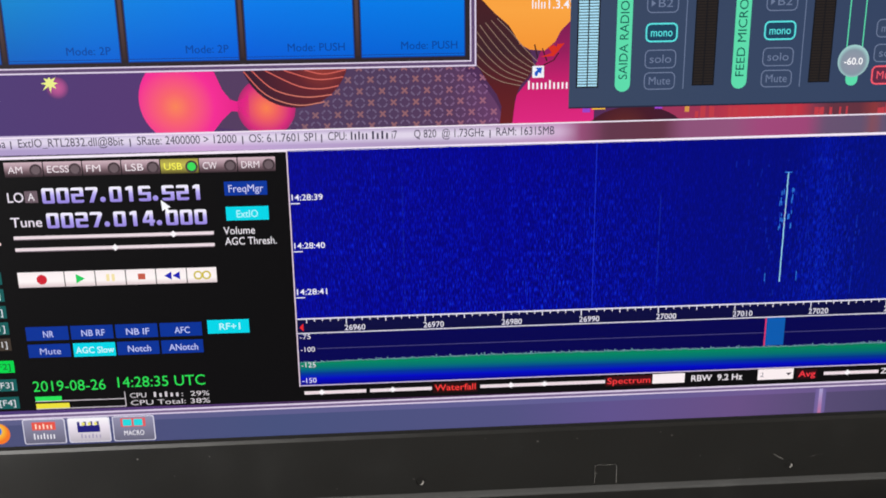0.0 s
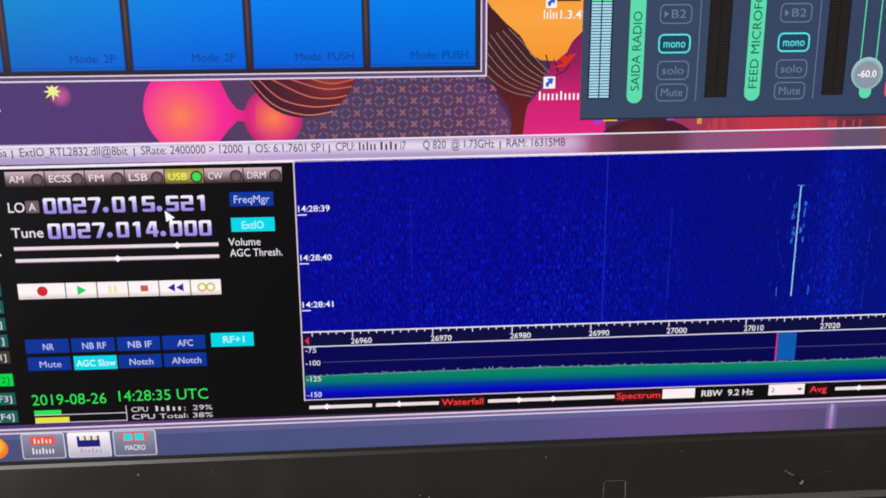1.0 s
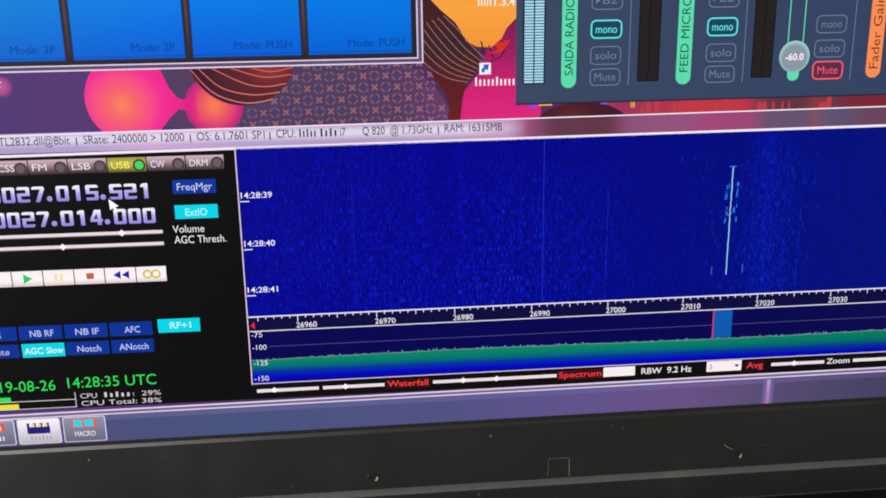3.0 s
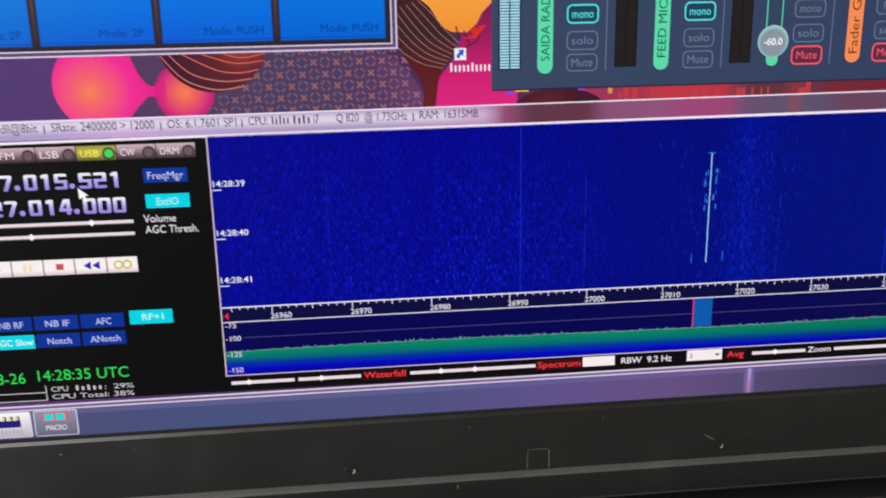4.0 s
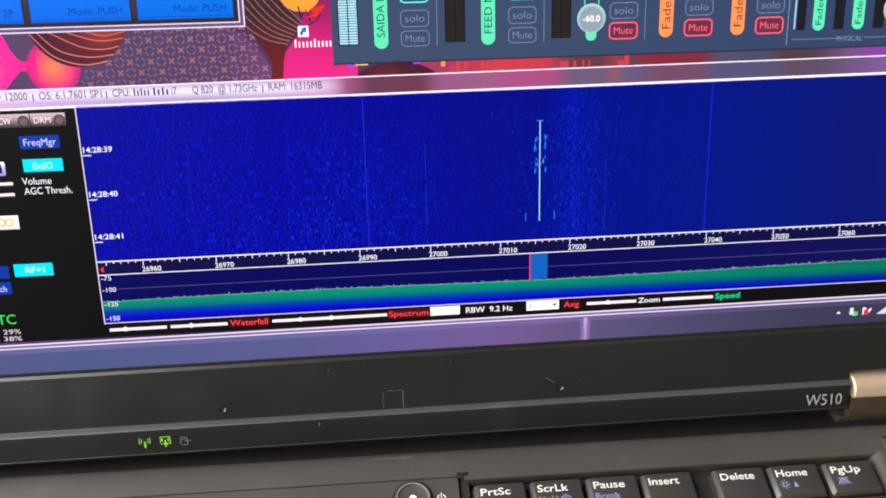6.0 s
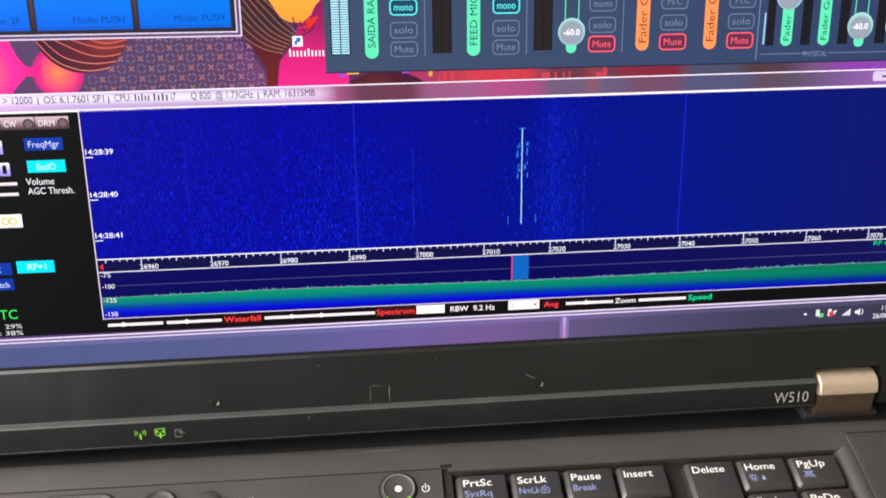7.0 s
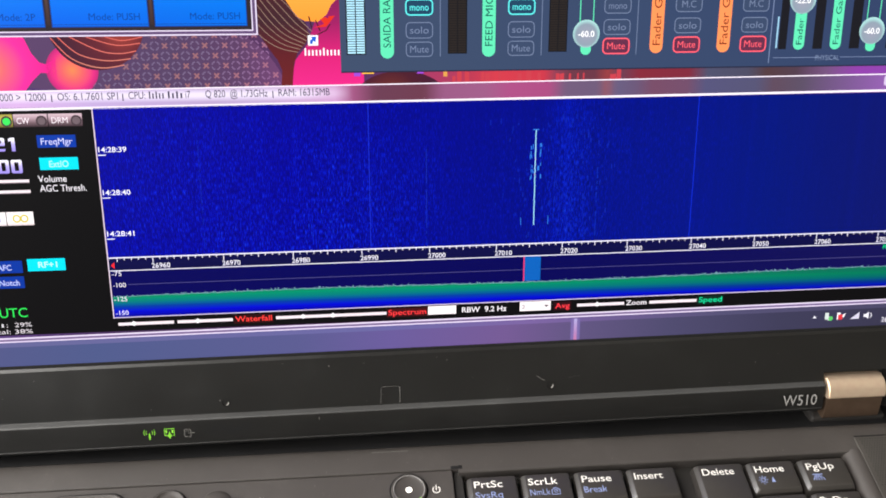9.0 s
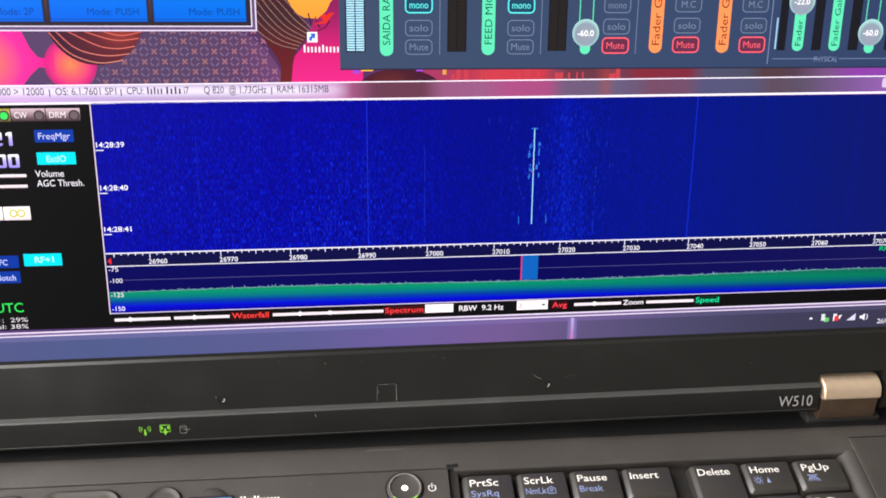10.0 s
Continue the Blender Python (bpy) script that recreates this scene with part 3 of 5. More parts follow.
across("glow_field", [rect(98.0, X1, 66.0, 76.0)], 2, lit_ramp("screen_glow", "X", 98, 274, [(0.0, (158, 52, 92)), (0.045, (158, 54, 86)), (0.08, (171, 52, 76)), (0.125, (196, 56, 70)), (0.21, (189, 52, 68)), (0.233, (126, 58, 78)), (0.256, (100, 52, 66)), (0.301, (97, 50, 64)), (0.324, (140, 56, 60)), (0.347, (95, 56, 76)), (0.381, (124, 39, 54)), (0.472, (118, 39, 56)), (0.506, (72, 73, 98)), (0.58, (70, 69, 90)), (0.614, (77, 54, 58)), (0.67, (75, 56, 70)), (0.727, (108, 75, 116)), (0.784, (133, 58, 156)), (1.0, (126, 69, 164))]))
glints = []
rnd = random.Random(11)
for _ in range(22):
    x = rnd.uniform(106, 158)
    glints.append(rect(x, x + rnd.uniform(0.4, 1.4), 72.0, rnd.uniform(73.6, 75.4)))
tagged(show("glow_texture", glints, 3, lit(190, 60, 72)), kind="stuff")
for x0, x1, z0, c in ((77.0, 79.0, 74.0, (150, 70, 200)), (79.4, 83.0, 74.7, (244, 186, 62)), (96.0, 98.0, 74.6, (160, 72, 210)), (104.0, 105.2, 73.6, (214, 150, 74))):
    show("glow_spot", [rect(x0, x1, z0, 75.5)], 4, lit(*c))
# icons on the wallpaper
for q in (rect(63.7, 66.7, 83.2, 86.2), rect(63.9, 66.6, 103.0, 106.0)):
    show("shortcut_badge", [q], 8, lit(240, 242, 248))
show("shortcut_arrow", [[(64.3, 83.8), (64.9, 83.6), (65.3, 84.6), (65.9, 84.2), (66.2, 85.8), (64.6, 85.7), (65.0, 85.2), (64.3, 84.6)], [(64.4, 103.6), (65.0, 103.4), (65.4, 104.4), (66.0, 104.0), (66.3, 105.6), (64.7, 105.5), (65.1, 105.0), (64.4, 104.4)]], 9, lit(36, 92, 200))
show("icon_zigzag", stroke([(64.2, 91.6), (65.0, 88.2), (66.2, 90.6), (67.4, 87.4)], 0.4) + stroke([(66.6, 86.4), (69.2, 87.6), (70.4, 89.4)], 0.3), 8, lit(58, 26, 30))
show("icon_red", [[(65.6, 88.4), (69.2, 88.6), (71.9, 91.8), (70.0, 91.6), (70.8, 90.4), (69.0, 91.4), (67.6, 90.8), (68.6, 89.4)]], 9, lit(214, 48, 34))
show("icon_dark", [rect(66.7, 72.6, 104.6, 112.0)], 8, lit(46, 38, 36))
bars("icon_caption", 62.3, 73.2, 80.3, 82.5, (246, 242, 248), 9, 10)
bars("icon_caption", 63.2, 67.0, 100.4, 102.6, (246, 242, 248), 9, 5)
words("1.3.42", 67.6, 74.4, 100.4, 2.0, (246, 242, 248), 9, bold=0.012)
words("pg", -73.6, -71.2, 80.0, 2.2, (240, 238, 246), 9)

# tile window
show("tile_window", [rect(X0, 49.3, 86.4, 122.0)], 12, lit(96, 74, 112))
show("tile_window_edge", [rect(X0, 49.2, 86.45, 86.85), rect(48.85, 49.25, 86.45, 122.0), rect(X0, 48.0, 87.65, 88.0), rect(47.65, 48.0, 87.65, 122.0)], 13, lit(222, 208, 232))
show("tile_window_field", [rect(X0, 47.6, 88.0, 122.0)], 13, lit(44, 36, 42))
TILE = tile_blue()
for x0, x1 in ((-98.5, -69.3), (-67.2, -40.0), (-37.8, -10.7), (-8.5, 18.2), (20.3, 46.2)):
    show("tile", [rect(x0, x1, 89.2, 122.0)], 14, TILE)
    show("tile_rim", [rect(x0, x1, 89.0, 89.25), rect(x0, x1, 89.7, 89.85), rect(x0 - 0.25, x0, 89.0, 122.0), rect(x1, x1 + 0.25, 89.0, 122.0)], 15, lit(20, 62, 140))
for x in (-68.25, -38.9, -9.6, 19.25):
    show("tile_gap", [rect(x - 0.42, x + 0.42, 89.6, 122.0)], 14, lit_ramp("screen_tile_gap", "Z", 89, 122, [(0.0, (52, 38, 42)), (0.3, (84, 60, 58)), (1.0, (92, 66, 62))]))
for s, x0, x1 in (("2P", -72.6, -70.6), ("Mode: 2P", -53.0, -42.1), ("Mode: 2P", -23.6, -13.0), ("Mode: PUSH", 1.7, 16.0), ("Mode: PUSH", 30.2, 44.4)):
    words(s, x0, x1, 91.0, 1.9, (6, 62, 150), 16)

# mixer window
SLATE = (56, 70, 98)
show("mixer_window", [rect(73.2, X1, 75.3, 122.0)], 12, lit_ramp("screen_slate", "X", 73, 274, [(0.0, (58, 72, 98)), (0.5, (52, 67, 98)), (1.0, (45, 59, 94))]))
show("mixer_edge", [rect(73.2, X1, 75.1, 75.5)], 13, lit(38, 40, 62))
MINT, DULL, AQUA, RED, ORANGE = (94, 220, 172), (110, 123, 153), (92, 226, 226), (250, 92, 108), (250, 142, 84)


def outline_button(s, x0, x1, z0, z1, colour, fill, ink):
    show("button", [rounded(x0, x1, z0, z1, 1.2)], 14, lit(*fill))
    show("button_outline", stroke(rounded(x0, x1, z0, z1, 1.2), 0.42 if colour != DULL else 0.26, True), 15, lit(*colour))
    c, h = (x0 + x1) / 2, 2.0
    w = {2: 4.2, 3: 4.4}.get(len(s), 5.6)
    if len(s) == 2:
        c, w = c + 0.75, 3.7
    words(s, c - w / 2, c + w / 2, (z0 + z1) / 2 - 0.95, h, ink, 16, bold=0.01 if colour != DULL else 0.0)


def pill(s, x0, x1, z0, colour, s0, s1):
    show("pill", [rounded(x0, x1, z0, 124.0, (x1 - x0) / 2 - 0.05, 8)], 14, lit(*colour))
    words(s, s0, s1, x1 - 0.9, (x1 - x0) - 1.8, (24, 84, 78) if colour == MINT else (120, 52, 30), 15, upright=True)


def meter(x0, x1, z0, lively=False):
    show("meter", [rect(x0, x1, z0, 122.0)], 14, lit(24, 24, 28))
    mid = (x0 + x1) / 2
    seg = []
    for i in range(58):
        z = z0 + 0.35 + 0.72 * i
        if z < 121:
            seg += [rect(x0 + 0.35, mid - 0.15, z, z + 0.5), rect(mid + 0.15, x1 - 0.35, z, z + 0.5)]
    if lively:
        tagged(show("meter_scale", [q for q in seg if q[0][1] < 104.4], 15, lit(172, 222, 244)), kind="stuff")
        show("meter_peak", [q for q in seg if q[0][1] >= 104.4], 15, lit(90, 226, 170))
    else:
        tagged(show("meter_scale", seg, 15, lit(42, 36, 34)), kind="stuff")


def knob(s, x, z):
    show("fader_line", [rect(x - 2.2, x - 1.9, z, 122.0), rect(x + 1.9, x + 2.2, z, 122.0)], 14, lit(*MINT))
    show("fader_foot", [rounded(x - 1.6, x + 1.6, z - 6.3, z, 1.5)], 15, lit(*MINT))
    show("knob", [ring_pts(x, z, 4.15, 36)], 16, lit_radial("screen_knob", x, z, 4.2, [(0.0, (150, 150, 168)), (0.75, (136, 150, 164)), (1.0, (160, 206, 204))]))
    words(s, x - 2.5, x + 2.5, z - 0.9, 1.7, (250, 250, 252), 17, bold=0.02)


meter(75.0, 80.8, 80.4, True)
pill("SAIDA RADIO", 85.1, 89.1, 79.2, MINT, 82.4, 102.0)
pill("FEED MICROFONE", 115.7, 119.7, 79.4, MINT, 82.6, 111.0)
for x in (92.8, 123.6):
    outline_button("Mute", x, x + 7.9, 79.7, 83.9, DULL, SLATE, DULL)
    outline_button("solo", x, x + 7.9, 85.1, 89.6, DULL, SLATE, DULL)
    outline_button("mono", x, x + 7.9, 91.8, 96.2, AQUA, (32, 66, 92), AQUA)
    outline_button("B2", x, x + 7.9, 99.0, 103.5, DULL, SLATE, DULL)
    outline_button("B1", x, x + 7.9, 104.9, 109.4, DULL, SLATE, DULL)
    show("play_mark", [[(x + 1.0, 100.4), (x + 2.1, 101.25), (x + 1.0, 102.1)]], 16, lit(*DULL))
meter(105.3, 111.1, 80.4)
meter(136.0, 141.7, 80.6)
knob("-60.0", 147.6, 85.9)
outline_button("Mute", 153.0, 161.1, 79.9, 84.4, RED, (96, 44, 70), RED)
outline_button("solo", 153.0, 161.1, 85.6, 90.0, DULL, SLATE, DULL)
outline_button("mono", 153.0, 161.1, 91.9, 96.3, DULL, SLATE, DULL)
for x in (167.6, 188.9):
    pill("Fader Gain", x, x + 4.1, 79.9, ORANGE, 82.3, 101.0)
    outline_button("Mute", x + 7.6, x + 15.7, 80.1, 84.6, RED, (96, 44, 70), RED)
    outline_button("solo", x + 7.6, x + 15.7, 85.9, 90.3, DULL, SLATE, DULL)
    outline_button("M.C", x + 7.6, x + 15.7, 92.2, 96.6, DULL, SLATE, DULL)
for x in (102.9, 133.7, 163.3):
    show("strip_rule", [rect(x, x + 0.25, 79.6, 122.0)], 14, lit(104, 118, 148))
show("panel_rule", [rect(206.0, 206.3, 76.4, 122.0), rect(207.6, 222.0, 77.9, 78.1), rect(229.6, 262.0, 77.9, 78.1)], 14, lit(112, 126, 160))
words("PHYSICAL", 221.4, 229.2, 77.1, 1.5, (120, 134, 164), 15)
for x0, x1 in ((208.8, 211.4), (220.0, 223.1), (232.0, 235.3), (244.1, 247.4), (256.0, 259.3)):
    show("meter", [rect(x0, x1, 80.6, 122.0)], 14, lit(26, 26, 32))
show("meter_line", [rect(207.9, 208.4, 81.0, 90.5)], 15, lit(150, 196, 222))
for x in (213.6, 225.6):
    pill("Fader Gain", x, x + 3.6, 80.4, MINT, 82.0, 97.5)
knob("-22.0", 215.4, 95.4)
knob("-60.0", 239.0, 86.0)
knob("-60.0", 251.4, 86.0)

# radio window: frosted title strip, dark control field, waterfall and spectrum
across("title_strip", [rect(X0, X1, 66.3, 71.9)], 20, lit_ramp("screen_title", "X", -100, 274, GLASS))
show("title_halo", [rect(X0, 76.0, 67.2, 71.3)], 21, title_glow())
across("title_edge", [rect(X0, X1, 71.55, 71.9), rect(X0, X1, 66.2, 66.9)], 22, lit(244, 232, 246))
INK = (58, 50, 76)
words("2.76a", -76.0, -70.8, 68.3, 2.1, INK, 23)
words("|", -69.6, -69.3, 68.4, 1.55, INK, 23)
words("ExtIO_RTL2832.dll@8bit", -67.6, -41.2, 68.3, 2.1, INK, 23)
words("|", -39.7, -39.4, 68.4, 1.55, INK, 23)
words("SRate: 2400000 > 12000", -37.8, -12.6, 68.3, 2.1, INK, 23)
words("|", -11.2, -10.9, 68.4, 1.55, INK, 23)
words("OS: 6.1.7601 SP1", -9.4, 7.8, 68.3, 2.1, INK, 23)
words("|", 9.0, 9.3, 68.4, 1.55, INK, 23)
words("CPU:", 10.8, 15.6, 68.4, 2.1, INK, 23)
bars("maker_name", 16.4, 21.2, 68.4, 70.5, INK, 23, 5)
bars("maker_name", 21.8, 26.6, 68.4, 70.5, INK, 23, 4)
words("i7", 27.2, 28.6, 68.4, 2.1, INK, 23)
words("Q 820  @ 1.73GHz", 33.0, 51.2, 68.5, 2.1, INK, 23)
words("|", 52.6, 52.9, 68.6, 1.55, INK, 23)
words("RAM: 16315MB", 54.4, 69.6, 68.6, 2.1, INK, 23)
show("window_button", [rounded(245.0, 262.0, 68.9, 72.0, 0.7)], 23, lit(206, 186, 220))
show("window_button_mark", [rect(248.0, 250.6, 70.0, 70.7)], 24, lit(90, 80, 120))
show("radio_field", [rect(X0, X1, -4.4, 66.3)], 20, lit(11, 10, 12))
across("window_frame_edge", [rect(X0, X1, -4.9, -4.4), rect(X0, X1, -6.0, -5.6)], 22, lit(222, 208, 232))
across("window_frame", [rect(X0, X1, -5.7, -4.8)], 21, lit(120, 100, 140))
# mode buttons
BAR = lit_ramp("screen_mode_bar", "Z", 60.6, 64.6, [(0.0, (56, 42, 48)), (0.3, (116, 92, 100)), (0.6, (172, 144, 154)), (0.9, (208, 180, 190)), (1.0, (150, 122, 132))])
for i, s in enumerate(("AM", "ECSS", "FM", "LSB", "USB", "CW", "DRM")):
    x0, x1 = -72.0 + 9.88 * i, -72.0 + 9.88 * i + 9.6
    on = s == "USB"
    show("mode_button", [rect(x0, x1, 60.7, 64.5)], 22, BAR if not on else lit_ramp("screen_mode_on", "Z", 60.6, 64.6, [(0.0, (92, 84, 40)), (0.5, (196, 186, 84)), (1.0, (150, 138, 66))]))
    words(s, x0 + 0.9, x0 + 0.9 + {2: 3.6, 3: 4.6, 4: 5.5}[len(s)], 61.7, 1.75, (240, 228, 235) if not on else (252, 246, 90), 24, bold=0.004)
    show("mode_lamp_rim", [ring_pts(x1 - 1.7, 62.4, 1.6)], 23, lit(70, 56, 62))
    show("mode_lamp", [ring_pts(x1 - 1.7, 62.4, 1.1)], 24, lit(60, 220, 90) if on else lit(108, 92, 98))
# digits
words("LO", -72.2, -68.1, 54.1, 2.5, (236, 226, 240), 22, bold=0.01)
show("memory_box", [rect(-67.8, -64.5, 53.9, 57.0)], 22, lit(112, 94, 104))
words("A", -67.0, -65.3, 54.5, 1.9, (240, 232, 240), 23, bold=0.01)
words("Tune", -72.2, -64.2, 47.5, 2.5, (236, 226, 240), 22, bold=0.01)
DIGIT = {}
for z in (53.6, 47.0):
    DIGIT[z] = lit_ramp("screen_digit", "Z", z, z + 4.1, [(0.0, (150, 134, 220)), (0.45, (182, 170, 242)), (0.75, (236, 230, 254)), (1.0, (250, 247, 255))])


def glyph(ch, x, z):
    """A chunky square readout digit, 3.15 wide and 4.05 high, from bars with cut corners."""
    w, h, v = 3.15, 4.05, 0.98
    top = [(0, 3.3), (w, 3.3), (w, 3.75), (w - 0.35, h), (0.35, h), (0, 3.75)]
    low = [(0.35, 0), (w - 0.35, 0), (w, 0.3), (w, 0.75), (0, 0.75), (0, 0.3)]
    mid = rect(0, w, 1.68, 2.38)
    if ch == "0":
        ps = [top, low, rect(0, v, 0.75, 3.3), rect(w - v, w, 0.75, 3.3)]
    elif ch == "2":
        ps = [top, rect(w - v, w, 2.38, 3.3), mid, rect(0, v, 0.75, 1.68), low]
    elif ch == "5":
        ps = [top, rect(0, v, 2.38, 3.3), mid, rect(w - v, w, 0.75, 1.68), low]
    elif ch == "7":
        ps = [top, [(0.75, 0), (1.8, 0), (w, 3.3), (w - v - 0.1, 3.3)]]
    elif ch == "4":
        ps = [rect(1.75, 2.75, 0, 0.85), rect(0, w, 0.85, 1.6), rect(1.75, 2.75, 1.6, h), [(0, 1.6), (0.9, 1.6), (1.75, 3.2), (1.75, h), (1.2, h)]]
    else:
        ps = [rect(1.25, 2.3, 0, h), [(0.5, 2.95), (1.25, 3.1), (1.25, h), (0.5, 3.7)]]
    return [[(x + a, z + b) for a, b in q] for q in ps]


for line, x, z in (("0027.015.521", -63.4, 53.6), ("0027.014.000", -63.0, 47.0)):
    for ch in line:
        if ch == ".":
            show("digit_point", [ring_pts(x + 0.55, z + 0.75, 0.72, 14)], 23, DIGIT[z])
            x += 2.3
        else:
            show("digit", glyph(ch, x, z), 23, DIGIT[z])
            x += 3.72
# sliders, transport and function buttons
GROOVE = (236, 219, 226)
for z, k in ((44.6, -30.8), (41.4, -46.2)):
    show("slider_groove", [rect(-72.0, -20.3, z - 0.45, z + 0.45)], 22, lit(*GROOVE))
    show("slider_shade", [rect(-72.0, -20.3, z - 0.65, z - 0.4)], 23, lit(110, 96, 104))
    show("slider_handle", [[(k - 0.95, z), (k, z - 0.95), (k + 0.95, z), (k, z + 0.95)]], 24, lit(252, 246, 250))
words("Volume", -17.7, -9.5, 44.1, 2.0, (244, 238, 246), 22)
words("AGC Thresh.", -17.5, -4.0, 41.2, 2.0, (244, 238, 246), 22)
show("plain_button", [rect(-16.7, -5.6, 54.5, 58.2)], 22, lit(8, 54, 156))
words("FreqMgr", -15.6, -6.6, 55.4, 1.9, (206, 206, 244), 23, bold=0.015)
for q in (rect(-16.7, -5.6, 47.8, 51.5), rect(-24.0, -12.8, 16.4, 20.3), rect(-60.3, -49.1, 11.0, 14.9)):
    show("lit_button", [q], 22, lit(0, 214, 232))
words("ExtIO", -14.0, -8.4, 48.6, 1.9, (170, 244, 250), 23, bold=0.02)
words("RF+1", -20.8, -15.2, 17.5, 1.8, (190, 246, 252), 23, bold=0.02)
edges = (-72.5, -60.3, -52.3, -44.3, -36.4, -28.3, -20.3)
for x0, x1 in zip(edges, edges[1:]):
    show("transport_button", [rect(x0 + 0.12, x1 - 0.12, 31.0, 35.2)], 22, lit_ramp("screen_transport", "Z", 31.0, 35.2, [(0.0, (226, 208, 210)), (0.3, (255, 247, 246)), (1.0, (250, 238, 240))]))
show("record_mark", [ring_pts(-66.2, 33.1, 1.35)], 23, lit(206, 36, 52))
show("play_mark", [[(-57.3, 31.8), (-55.0, 33.1), (-57.3, 34.4)]], 23, lit(40, 204, 96))
show("pause_mark", [rect(-49.4, -48.6, 32.2, 34.1), rect(-48.0, -47.2, 32.2, 34.1)], 23, lit(244, 226, 168))
show("stop_mark", [rect(-41.1, -39.2, 32.4, 34.0)], 23, lit(196, 92, 74))
show("rewind_mark", [[(-34.2, 33.2), (-32.3, 32.1), (-32.3, 34.3)], [(-32.0, 33.2), (-30.1, 32.1), (-30.1, 34.3)]], 23, lit(28, 30, 176))
show("loop_mark", stroke(ring_pts(-25.3, 33.1, 1.0, 18), 0.45, True) + stroke(ring_pts(-23.1, 33.1, 1.0, 18), 0.45, True), 23, lit(206, 188, 60))
for r, (z0, z1, ss) in enumerate(((16.0, 19.9, ("NR", "NB RF", "NB IF", "AFC")), (11.1, 14.9, ("Mute", "AGC Slow", "Notch", "ANotch")))):
    for i, s in enumerate(ss):
        x0 = -72.3 + 11.85 * i
        on = s == "AGC Slow"
        if not on:
            show("plain_button", [rect(x0, x0 + 11.2, z0, z1)], 22, lit(6, 50, 150))
        w = {2: 2.8, 3: 4.1, 4: 5.6, 5: 6.2, 6: 7.8, 8: 10.2}[len(s)]
        words(s, x0 + 5.9 - w / 2, x0 + 5.9 + w / 2, z0 + 0.9, 1.75, (186, 192, 240) if not on else (214, 250, 252), 24, bold=0.015)
words("2019-08-26", -72.4, -52.9, 1.2, 3.0, (48, 224, 88), 22)
words("14:28:35 UTC", -49.6, -25.9, 1.6, 3.0, (48, 224, 88), 22)
show("load_rule", [rect(-72.3, -47.9, -1.85, -1.6), rect(-48.1, -47.85, -1.85, 0.3), rect(-72.3, -47.9, -4.1, -3.85), rect(-48.1, -47.85, -4.1, -1.85)], 22, lit(206, 196, 204))
show("load_green", [rect(-72.2, -65.1, -1.6, -0.3)], 23, lit(40, 226, 90))
show("load_yellow", [rect(-72.2, -63.2, -3.85, -2.4)], 23, lit(236, 224, 60))
words("CPU", -46.6, -42.2, -1.6, 1.4, (220, 212, 218), 22)
bars("program_name", -40.6, -33.0, -1.6, -0.1, (214, 206, 212), 22, 5)
words(":  29%", -32.6, -25.0, -1.6, 1.4, (220, 212, 218), 22)
words("CPU Total: 38%", -46.6, -25.0, -3.8, 1.4, (220, 212, 218), 22)
# edge column of function key boxes
words("]", -77.0, -76.6, 39.8, 1.6, (200, 196, 200), 23)
show("red_needle", [rect(-92.0, -76.2, 43.0, 43.25)], 22, lit(210, 40, 40))
show("needle_tip", [ring_pts(-75.9, 43.1, 0.5)], 23, lit(250, 220, 220))
show("entry_box", stroke(rect(-92.0, -76.6, 39.3, 41.5), 0.2, True), 22, lit(150, 140, 146))
for i, (s, z0, fill, ink) in enumerate((("[F5]", 32.0, (22, 92, 90), 0), ("[F6]", 27.3, (22, 92, 90), 0), ("[F7]", 22.6, (22, 92, 90), 0), ("[F1]", 18.0, (22, 92, 90), 0), ("[F11]", 13.4, (66, 56, 48), 0), ("[F2]", 7.0, (0, 214, 76), 1), ("[F3]", 1.6, (22, 92, 90), 0), ("[F4]", -3.6, (22, 92, 90), 0))):
    show("key_box", [rect(-98.0, -76.6, z0, z0 + 3.5)], 22, lit(*fill))
    words(s, -81.9 - 0.9 * (len(s) - 4), -77.6, z0 + 0.9, 1.7, (20, 96, 50) if ink else (220, 220, 226), 23)

# waterfall
slope = (0.006, 62.0)
WF0, WF1 = 20.0, 66.25
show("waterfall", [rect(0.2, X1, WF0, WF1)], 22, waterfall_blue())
show("waterfall_border", [rect(-0.2, 0.12, 0.2, WF1)], 23, lit(226, 204, 220))


def trace(name, x, z0, z1, w, colour, seed, gaps=0.0, step=0.9):
    r = random.Random(seed)
    ps, z = [], z0
    while z < z1:
        if r.random() > gaps:
            o = r.uniform(-0.06, 0.06)
            ps.append(rect(x - w / 2 + o, x + w / 2 + o, z, min(z + step, z1)))
        z += step
    show(name, ps, 23, lit(*colour))


def carrier(x):
    return 13.5 + 21.5 * (x - 26960) / 10


trace("carrier_line", 80.9, WF0, WF1, 0.22, (22, 44, 206), 1, 0.0)
trace("carrier_line", 184.6, WF0, WF1, 0.24, (14, 42, 208), 2, 0.03)
trace("faint_line", 98.6, WF0, 52.0, 0.16, (20, 44, 176), 3, 0.3)
trace("faint_line", 29.6, WF0, 60.0, 0.14, (20, 40, 166), 4, 0.35)
trace("faint_line", 153.0, 22.0, 45.0, 0.16, (16, 50, 190), 5, 0.4)
trace("signal", 132.9, 26.2, 57.0, 0.32, (146, 206, 238), 6, 0.0, 0.6)
trace("signal_core", 132.9, 40.0, 48.0, 0.2, (206, 120, 170), 7, 0.35)
rnd = random.Random(21)
mottle, bright = [], []
